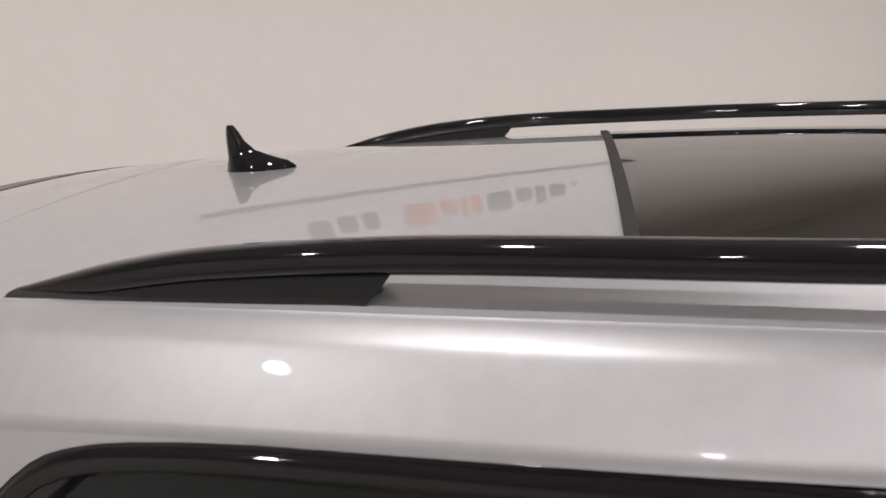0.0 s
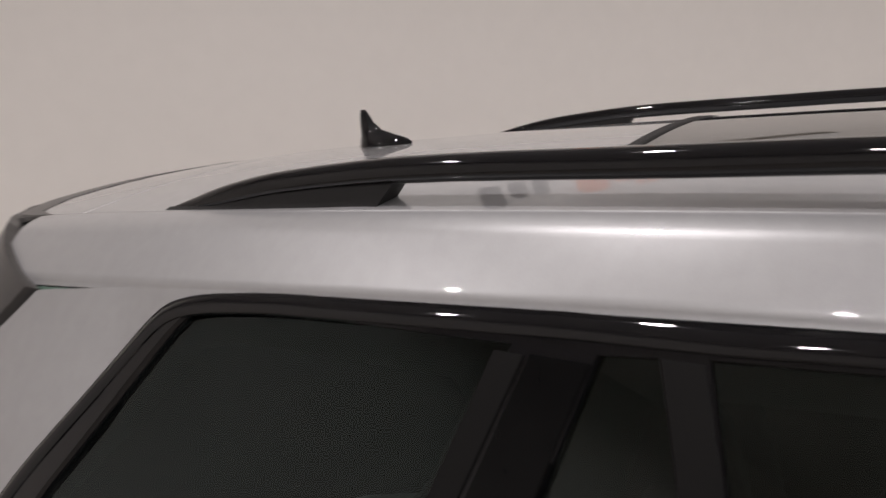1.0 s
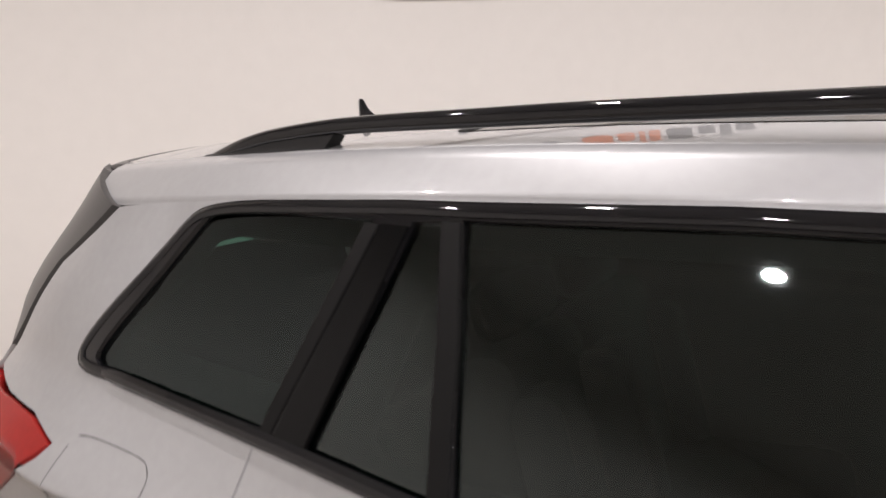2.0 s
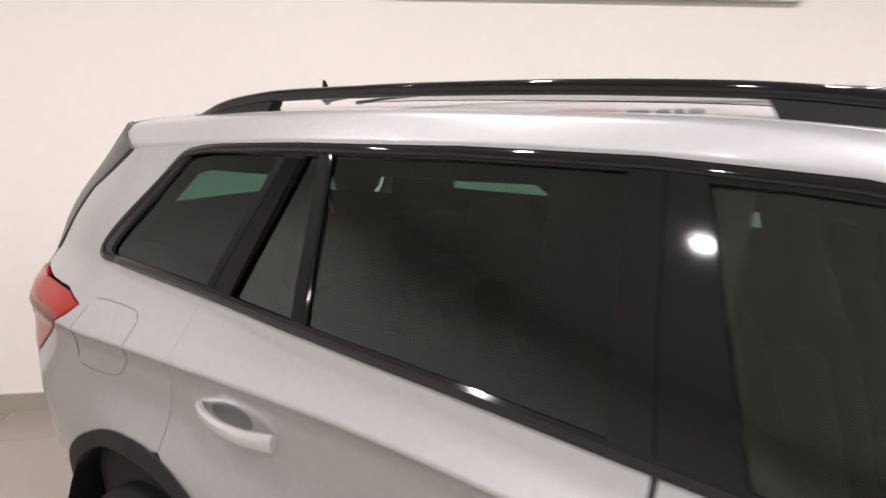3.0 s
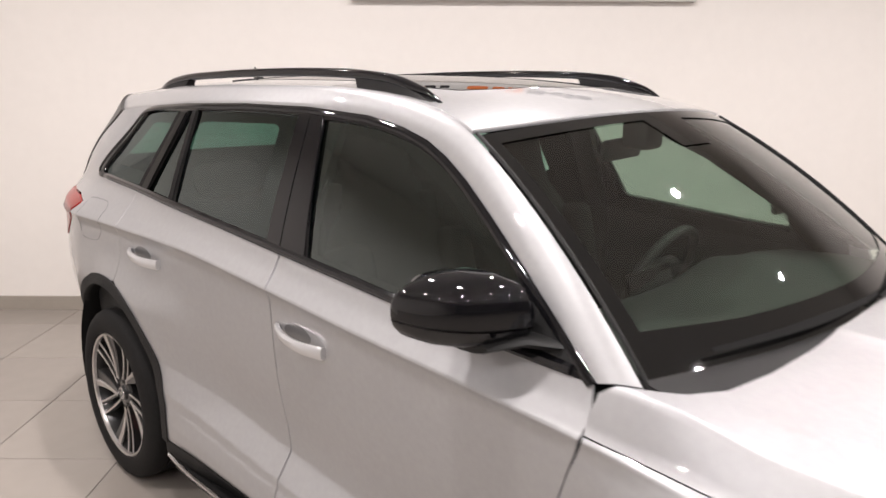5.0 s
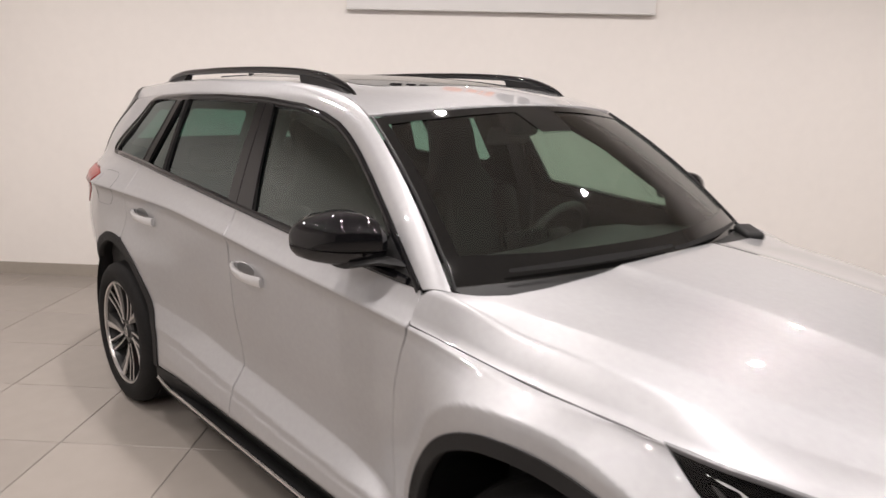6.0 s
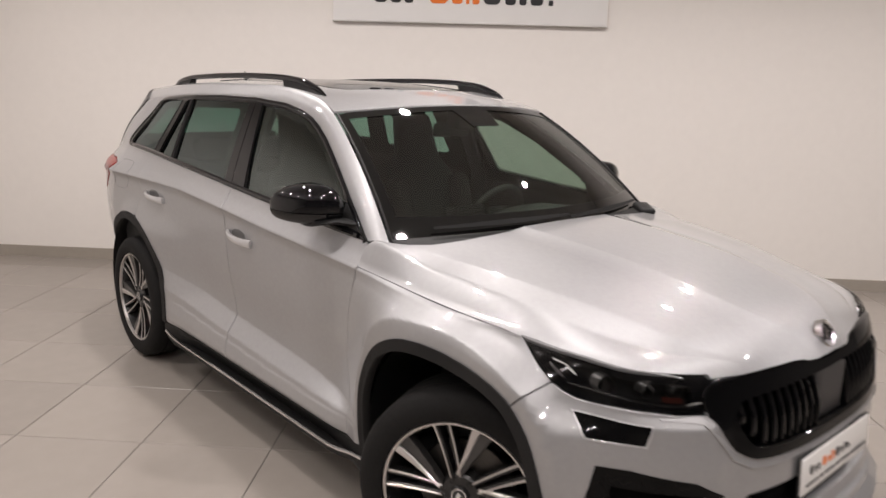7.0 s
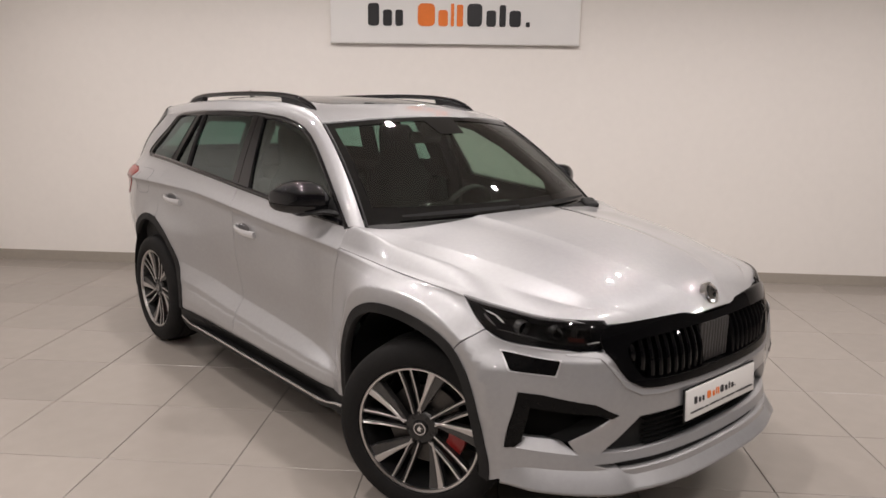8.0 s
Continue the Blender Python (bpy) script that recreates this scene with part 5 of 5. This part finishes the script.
    for x, y, rz in ((WHEEL_R[0], -WY, 0), (WHEEL_R[0], WY, 180), (WHEEL_F[0], WY, 180 + turn)):
        c = copy_thing(w, pose(x, y, WHEEL_R[1], 0, 37 if rz == 0 else 0, rz))
        c.parent = car


def roof_rails():
    ztop = curve([(-1.695, 1.588), (-1.64, 1.604), (-1.55, 1.629), (-1.45, 1.647), (-1.26, 1.664), (-1.0, 1.672), (-0.86, 1.676), (-0.5, 1.680), (-0.25, 1.6765), (-0.04, 1.662), (0.094, 1.629), (0.15, 1.603), (0.174, 1.586)])
    yr = curve([(-1.70, 0.472), (-1.33, 0.510), (-0.8, 0.545), (0.17, 0.552)])
    for side in (1, -1):
        bm = bmesh.new()
        rings = []
        for x in np.concatenate([np.linspace(-1.692, -1.45, 14), np.linspace(-1.4, -0.1, 24), np.linspace(-0.05, 0.172, 14)]):
            e = min(x + 1.697, 0.177 - x)
            hw = 0.006 + 0.014 * sstep(0, 0.18, e)
            th = 0.010 + 0.018 * sstep(0, 0.14, e)
            y, z = -yr(x), ztop(x)
            rings.append([Vector((x, side * (y + hw * math.copysign(abs(math.cos(an))**0.75, math.cos(an))), z - th / 2 + th / 2 * math.copysign(abs(math.sin(an))**0.75, math.sin(an)))) for an in np.linspace(0, 2 * math.pi, 19)[:-1]])
        add_sweep(bm, rings)
        rail = part("roof_rail", bm, GLOSSBLACK, car, "gloss black roof rail")
        for x0, x1 in ((-1.66, -1.315), (0.15, -0.155)):
            bm = bmesh.new()
            rings = []
            for t in np.linspace(0, 1, 12):
                x = x0 + (x1 - x0) * t
                zr = roof_top(x, yr(x)).z - 0.004
                top = max(ztop(x) - 0.02, zr + 0.004)
                sl = 0.022 * sstep(0.8, 1, t) * (1 if x1 < -1 else -1)
                y, hw = -yr(x), 0.016
                rings.append([Vector((x, side * (y - hw - 0.006), zr)), Vector((x + sl, side * (y - hw + 0.002), top)), Vector((x + sl, side * (y + hw), top)), Vector((x, side * (y + hw), zr))])
            add_sweep(bm, rings)
            part("rail_foot", bm, PLASTIC, rail, "matt dark grey foot")


def antenna():
    bm = bmesh.new()
    zb = 1.6225
    rings = []
    #        x front, x rear, half width, height
    for h, xf, xr, hw in ((-0.004, -1.570, -1.684, 0.030), (0.004, -1.572, -1.683, 0.029), (0.014, -1.574, -1.682, 0.026), (0.021, -1.585, -1.681, 0.020), (0.027, -1.608, -1.681, 0.013), (0.036, -1.636, -1.6805, 0.009), (0.050, -1.652, -1.681, 0.006), (0.066, -1.662, -1.680, 0.005), (0.073, -1.668, -1.678, 0.003)):
        ring = []
        for i in range(16):
            a = 2 * math.pi * i / 16
            c, s = math.cos(a), math.sin(a)
            xm, xl = (xf + xr) / 2, (xf - xr) / 2
            ring.append(Vector((xm + xl * c, hw * s * (1 - 0.55 * max(c, 0)**2), zb + h)))
        rings.append(ring)
    add_sweep(bm, rings)
    part("antenna", bm, GLOSSBLACK, car, "gloss black shark-fin antenna")


def mirrors():
    for side in (1, -1):
        # sections along y from the inner end outwards: centre x, half length x, top z, bottom z
        secs = [(0.815, 0.645, 0.040, 1.222, 1.150), (0.822, 0.640, 0.070, 1.240, 1.138), (0.845, 0.622, 0.096, 1.268, 1.129), (0.875, 0.604, 0.104, 1.280, 1.125), (0.910, 0.584, 0.104, 1.278, 1.125),
                (0.945, 0.560, 0.098, 1.267, 1.129), (0.972, 0.538, 0.084, 1.252, 1.134), (0.990, 0.520, 0.062, 1.236, 1.142), (0.999, 0.505, 0.036, 1.222, 1.155), (1.003, 0.496, 0.014, 1.208, 1.170)]
        seam = 1.176

        def shell_rings(lo, hi, grow):
            rings = []
            for y, cx, hx, zt, zb in secs:
                zm = 0.5 * (zt + zb)
                ring = []
                for i in range(28):
                    a = 2 * math.pi * i / 28
                    c, s = math.cos(a), math.sin(a)
                    dx = (hx + grow) * math.copysign(abs(c)**0.62, c) * (1 if c > 0 else 0.70)
                    z = zm + (zt - zm + grow) * math.copysign(abs(s)**0.80, s)
                    ring.append(Vector((cx + dx, -side * y, min(max(z, min(lo, zt)), max(hi, zb)))))
                rings.append(ring)
            return rings
        bm = bmesh.new()
        add_sweep(bm, shell_rings(seam + 0.0015, 2.0, 0.0))
        mir = part("door_mirror", bm, GLOSSBLACK, car, "gloss black door mirror")
        bm = bmesh.new()
        add_sweep(bm, shell_rings(0.0, seam - 0.003, -0.0015))
        part("mirror_underside", bm, GLOSSBLACK, mir)
        bm = bmesh.new()
        add_sweep(bm, shell_rings(seam - 0.003, seam + 0.0015, -0.004))
        part("mirror_seam", bm, DARK, mir)
        bm = bmesh.new()
        rings = []
        for y, x, z, hx, hz in ((0.77, 0.72, 1.135, 0.075, 0.014), (0.82, 0.705, 1.142, 0.065, 0.014), (0.86, 0.665, 1.148, 0.06, 0.014), (0.92, 0.60, 1.136, 0.075, 0.016)):
            rings.append([Vector((x + hx * math.cos(a), -side * y, z + hz * math.sin(a))) for a in np.linspace(0, 2 * math.pi, 13)[:-1]])
        add_sweep(bm, rings)
        part("mirror_base", bm, DARK, mir, "black plastic foot")
        bm = bmesh.new()
        out = [(0.075 * math.copysign(abs(math.cos(a))**0.6, math.cos(a)), 0.055 * math.copysign(abs(math.sin(a))**0.6, math.sin(a))) for a in np.linspace(0, 2 * math.pi, 25)[:-1]]
        m = Matrix.Translation((0.508, -side * 0.90, 1.208)) @ Matrix.Rotation(radians(90), 4, "X") @ Matrix.Rotation(radians(-90), 4, "Y")
        add_prism(bm, out, 0.004, m)
        part("mirror_glass", bm, MIRROR, mir)
        # black corner cover at the window's front
        tri = [(0.672, ZBELT(0.672) + 0.03), (0.672, 1.205), (0.80, 1.118), (0.81, ZBELT(0.81) + 0.02)]
        panel("mirror_sail", tri, body, DARK, mir, 0.05, 0.04, side=side, lift=0.006, depth=0.01)


def handles():
    for side in (1, -1):
        for x0, x1, z0, z1 in ((-0.172, 0.050, 0.964, 0.943), (-1.168, -0.935, 1.018, 1.001)):
            bm = bmesh.new()
            rings = []
            for t in np.linspace(0, 1, 15):
                x, z = x0 + (x1 - x0) * t, z0 + (z1 - z0) * t
                b = body(x, z)
                o = 0.006 + 0.038 * min(1, math.sin(math.pi * min(max(t, 0.02), 0.98))**0.6)
                hh = 0.011 + 0.008 * t
                rings.append([Vector((x, side * (b.y - o + a), z + c * hh)) for a, c in ((0.012, -1), (0.002, -.95), (-0.003, -.3), (-0.002, .5), (0.004, .95), (0.014, .8))])
            add_sweep(bm, rings)
            h = part("door_handle", bm, SILVER, car, "silver door handle")
            # flat oval on the door; its darker silver gives the recess its shade
            cup = []
            for k in range(24):
                an = 2 * math.pi * k / 24
                cup.append(((x0 + x1) / 2 - 0.015 + 0.064 * math.cos(an), (z0 + z1) / 2 + 0.011 + 0.025 * math.sin(an)))
            panel("handle_cup", cup, body, CUP, h, 0.03, 0.02, side=side, lift=0.0015, depth=0.001, label="shade of the handle recess, painted as a darker oval")


def fuel_flap():
    cx, cz = -1.545, 1.08
    pts = [(-1.655, 1.13), (-1.648, 1.152), (-1.63, 1.162), (-1.47, 1.163), (-1.44, 1.155), (-1.425, 1.135), (-1.43, 1.06), (-1.47, 1.015), (-1.51, 0.998), (-1.64, 0.995), (-1.66, 1.005), (-1.662, 1.03)]
    pts = rounded(pts)
    inn = [(cx + (x - cx) * 0.989, cz + (z - cz) * 0.984) for x, z in pts]
    panel("fuel_flap", pts, body, SHUT, car, 0.05, 0.03, holes=[inn], lift=0.0008, depth=0.001, label="thin shut line of the fuel flap")


def shell():
    """Dark inside of the body: wheel houses, floor, lining and bulkheads."""
    for side in (1, -1):
        for name, (cx, cz, r) in (("front_wheel_house", ARCH_F), ("rear_wheel_house", ARCH_R)):
            bm = bmesh.new()
            ring = arch(-12, 192, -0.025, 34) if cx > 0 else arc(cx, cz, r - 0.027, -12, 192, 26)
            a = [bm.verts.new((x, -side * 0.855, z)) for x, z in ring]
            b = [bm.verts.new((x, -side * 0.52, z)) for x, z in ring]
            for i in range(len(ring) - 1):
                bm.faces.new((a[i], a[i + 1], b[i + 1], b[i]))
            bm.faces.new(b)
            part(name, bm, DARK, car, "black wheel housing")
    bm = bmesh.new()
    add_box(bm, (3.6, 1.30, 0.05), Matrix.Translation((0.0, 0, 0.26)), 0.01)
    add_box(bm, (1.7, 1.58, 0.05), Matrix.Translation((0.0, 0, 0.26)), 0.01)
    part("underbody", bm, DARK, car)
    bm = bmesh.new()
    add_box(bm, (0.9, 1.0, 0.5), Matrix.Translation((1.55, 0, 0.6)), 0.03)
    add_box(bm, (0.04, 1.5, 0.70), Matrix.Translation((0.86, 0, 0.68)), 0.01)
    part("engine_bay", bm, DARK, car)
    bm = bmesh.new()
    add_box(bm, (2.9, 1.52, 0.03), Matrix.Translation((-0.6, 0, 0.42)), 0.01)
    part("cabin_floor", bm, CABIN, car)
    for side in (1, -1):
        card = belt(0.80, -1.60, -0.01, 20) + [(-1.75, 1.236), tail(-0.66, 1.27), tail(-0.56, 1.27), tail(-0.56, 0.45), (-1.90, 0.45), (0.80, 0.45)]
        panel("door_lining", card, body, CABIN, car, 0.12, 0.10, side=side, lift=-0.06, flange=False)
    # near-black sheet with openings, standing in for the dim cabin behind the side glass
    for side in (1, -1):
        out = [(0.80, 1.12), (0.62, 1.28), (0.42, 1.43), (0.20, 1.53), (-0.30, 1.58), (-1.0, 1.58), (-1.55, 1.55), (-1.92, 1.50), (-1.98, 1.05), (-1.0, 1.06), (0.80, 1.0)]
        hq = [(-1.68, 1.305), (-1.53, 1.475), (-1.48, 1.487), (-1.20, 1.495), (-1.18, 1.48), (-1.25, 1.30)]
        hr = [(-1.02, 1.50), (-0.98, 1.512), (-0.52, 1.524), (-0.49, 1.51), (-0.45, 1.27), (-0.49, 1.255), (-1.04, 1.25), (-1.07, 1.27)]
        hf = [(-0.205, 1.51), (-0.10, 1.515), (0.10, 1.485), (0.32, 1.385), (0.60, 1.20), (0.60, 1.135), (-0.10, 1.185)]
        panel("window_lining", out, body, NEARBLACK, car, 0.10, 0.08, holes=[hq, hr, hf], side=side, lift=-0.045, flange=False)
    gl = [(-1.0, -0.36), (-1.0, 0.36), (0.0, 0.36), (0.0, -0.36)]
    out = [(0.34, -0.56), (0.34, 0.56), (-1.85, 0.46), (-1.85, -0.46)]
    panel("headliner", out, roof_top, LINING, car, 0.12, 0.08, holes=[gl], lift=-0.035, flange=False)
    bm = bmesh.new()
    add_box(bm, (0.02, 1.0, 0.02), Matrix.Translation((0.3, 0, 1.55)), 0.005)
    add_box(bm, (1.0, 0.72, 0.02), Matrix.Translation((-0.5, 0, 1.585)), 0.005)
    part("sun_blind", bm, LINING, car, "drawn sun blind below the glass roof")


def seat(x, y, wide=0.5, name="front_seat"):
    s = new(name)
    s.parent = car
    s.location = (x, y, 0)
    def blob(nm, size, m, bev):
        bm = bmesh.new()
        add_box(bm, size, m, bev, 4)
        return part(nm, bm, CABIN, s)
    blob("seat_cushion", (0.52, wide, 0.16), pose(0.0, 0, 0.66, 0, -6, 0), 0.06)
    if name == "front_seat":
        # one-piece sports back that narrows to its head restraint
        bm = bmesh.new()
        rings = []
        for z, w, d in ((0.66, 0.44, 0.15), (0.80, 0.50, 0.16), (0.98, 0.52, 0.15), (1.10, 0.50, 0.13), (1.18, 0.42, 0.11), (1.24, 0.31, 0.10), (1.32, 0.27, 0.10), (1.40, 0.26, 0.10), (1.46, 0.24, 0.09), (1.485, 0.19, 0.06)):
            c = -0.21 - (z - 0.66) * 0.25
            rings.append([Vector((c + d / 2 * math.copysign(abs(math.cos(a))**0.6, math.cos(a)), w / 2 * math.copysign(abs(math.sin(a))**0.6, math.sin(a)), z)) for a in np.linspace(0, 2 * math.pi, 25)[:-1]])
        add_sweep(bm, rings)
        part("seat_back", bm, CABIN, s)
        for k in (-1, 1):
            blob("seat_bolster", (0.19, 0.10, 0.46), pose(-0.22, k * 0.215, 0.92, 0, -14, 0), 0.045)
        return
    blob("seat_back", (0.14, wide, 0.62), pose(-0.30, 0, 0.87, 0, -14, 0), 0.06)
    for k in (-1, 1):
        blob("seat_bolster", (0.20, 0.09, 0.5), pose(-0.24, k * (wide / 2 - 0.05), 0.85, 0, -14, 0), 0.04)
    blob("headrest", (0.10, 0.30, 0.14), pose(-0.405, 0, 1.235, 0, -12, 0), 0.05)
    for k in (-1, 1):
        bm = bmesh.new()
        add_lathe(bm, [(0.006, 0), (0.006, 0.1)], pose(-0.385, k * 0.06, 1.097, 0, -12, 0), 8)
        part("headrest_post", bm, DASH, s)


def cabin():
    seat(0.05, -0.36)
    seat(0.05, 0.36)
    seat(-0.85, -0.40, 0.46, "rear_seat")
    seat(-0.85, 0.40, 0.46, "rear_seat")
    seat(-0.85, 0.0, 0.32, "rear_seat")
    # dashboard
    bm = bmesh.new()
    rings = []
    for y in np.linspace(-0.70, 0.70, 19):
        k = 1 - (y / 0.75)**2
        hump = 0.035 * math.exp(-((y - 0.36) / 0.16)**2)
        rings.append([Vector((0.93 + 0.12 * k, y, 1.075)), Vector((0.80 + 0.1 * k, y, 1.085)), Vector((0.62, y, 1.07 + hump)), Vector((0.50, y, 1.04 + hump)), Vector((0.46, y, 0.98)), Vector((0.48, y, 0.80)), Vector((0.60, y, 0.65)), Vector((0.9, y, 0.6))])
    add_sweep(bm, rings)
    dash = part("dashboard", bm, DASH, car)
    bm = bmesh.new()
    add_box(bm, (0.02, 0.24, 0.15), pose(0.50, 0.0, 1.03, 0, -12, 0), 0.008)
    part("centre_screen", bm, GLOSSBLACK, dash)
    # steering wheel
    m = pose(0.33, 0.36, 0.99, 0, -66, 0)
    bm = bmesh.new()
    n, k, R0, r0 = 40, 10, 0.178, 0.017
    vs = [[bm.verts.new(m @ Vector(((R0 + r0 * math.cos(2 * math.pi * j / k)) * math.cos(2 * math.pi * i / n), (R0 + r0 * math.cos(2 * math.pi * j / k)) * math.sin(2 * math.pi * i / n), r0 * math.sin(2 * math.pi * j / k)))) for j in range(k)] for i in range(n)]
    for i in range(n):
        for j in range(k):
            bm.faces.new((vs[i][j], vs[(i + 1) % n][j], vs[(i + 1) % n][(j + 1) % k], vs[i][(j + 1) % k]))
    sw = part("steering_wheel", bm, DASH, car)
    bm = bmesh.new()
    add_box(bm, (0.12, 0.14, 0.05), m, 0.02)
    for a in (90, -90, 180):
        add_box(bm, (0.16, 0.035, 0.02), m @ Matrix.Rotation(radians(a), 4, "Z") @ Matrix.Translation((0.10, 0, 0)), 0.008)
    part("steering_spokes", bm, DASH, sw)
    # inside mirror
    bm = bmesh.new()
    add_box(bm, (0.03, 0.25, 0.065), pose(0.36, 0.02, 1.445, 0, 10, 8), 0.014, 3)
    rv = part("inside_mirror", bm, DASH, car)
    bm = bmesh.new()
    add_box(bm, (0.09, 0.10, 0.10), pose(0.44, 0.0, 1.50, 0, 0, 0), 0.02)
    part("sensor_housing", bm, DASH, rv)
    for s in (-1, 1):
        bm = bmesh.new()
        add_box(bm, (0.14, 0.36, 0.02), pose(0.30, s * 0.33, 1.535, 0, 12, 0), 0.008)
        part("sun_visor", bm, LINING, car)
        bm = bmesh.new()
        rings = []
        for t in np.linspace(0, 1, 8):
            z = 0.6 + 0.94 * t
            y = 0.79 - max(0, z - 1.14) * 0.45
            rings.append([Vector((-0.22 + a, s * (y + b), z)) for a, b in ((-.05, -.03), (.05, -.03), (.05, .0), (-.05, .0))])
        add_sweep(bm, rings)
        part("pillar_lining", bm, DASH, car)


body_sides()
side_windows()
roof_and_screen()
bonnet_panel()
nose_parts()
tail_parts()
wheels()
roof_rails()
antenna()
mirrors()
handles()
fuel_flap()
shell()
cabin()

# ---------------------------------------------------------------- floor tiles
def tiles():
    """Square tiles with bevelled edges; the ones near the car are objects of their own."""
    s, g = 0.602, 0.0045
    def tile_mesh():
        h = (s - g) / 2
        b = 0.002
        v, f = [], []
        for z, r in ((-0.008, h), (-b, h), (0, h - b)):
            v += [(-r, -r, z), (r, -r, z), (r, r, z), (-r, r, z)]
        for k in (0, 4):
            for i in range(4):
                j = (i + 1) % 4
                f.append((k + i, k + j, k + 4 + j, k + 4 + i))
        f.append((8, 9, 10, 11))
        return v, f
    V, F = tile_mesh()
    me = bpy.data.meshes.new("tile")
    me.from_pydata(V, [], F)
    me.materials.append(TILE)
    P = Vector((-0.700, -0.848, 0))
    minv = Matrix(((ALONG.x, OUT.x, 0, WALLP.x), (ALONG.y, OUT.y, 0, WALLP.y), (0, 0, 1, 0), (0, 0, 0, 1))).inverted()
    p0 = minv @ P
    far_v, far_f = [], []
    m = minv.inverted()
    for i in range(-14, 16):
        for j in range(-8, 24):
            x, y = p0.x + (i + 0.5) * s, p0.y + (j + 0.5) * s
            if x < RX0 + 0.02 or x > RX1 - 0.02 or y > RD - 0.02 or y < 0.02 - s / 2:
                continue
            if -5.2 < x < 6.6 and y < 5.4:
                o = new("tile", me)
                o.matrix_world = m @ pose(x, y, 0)
                o.parent = floor
            else:
                k = len(far_v)
                far_v += [m @ (Vector(v) + Vector((x, y, 0))) for v in V]
                far_f += [[k + a for a in f] for f in F]
    ob = mesh_object("tiles", far_v, far_f, TILE, floor, smooth=False)
    tagged(ob, kind="stuff")


tiles()
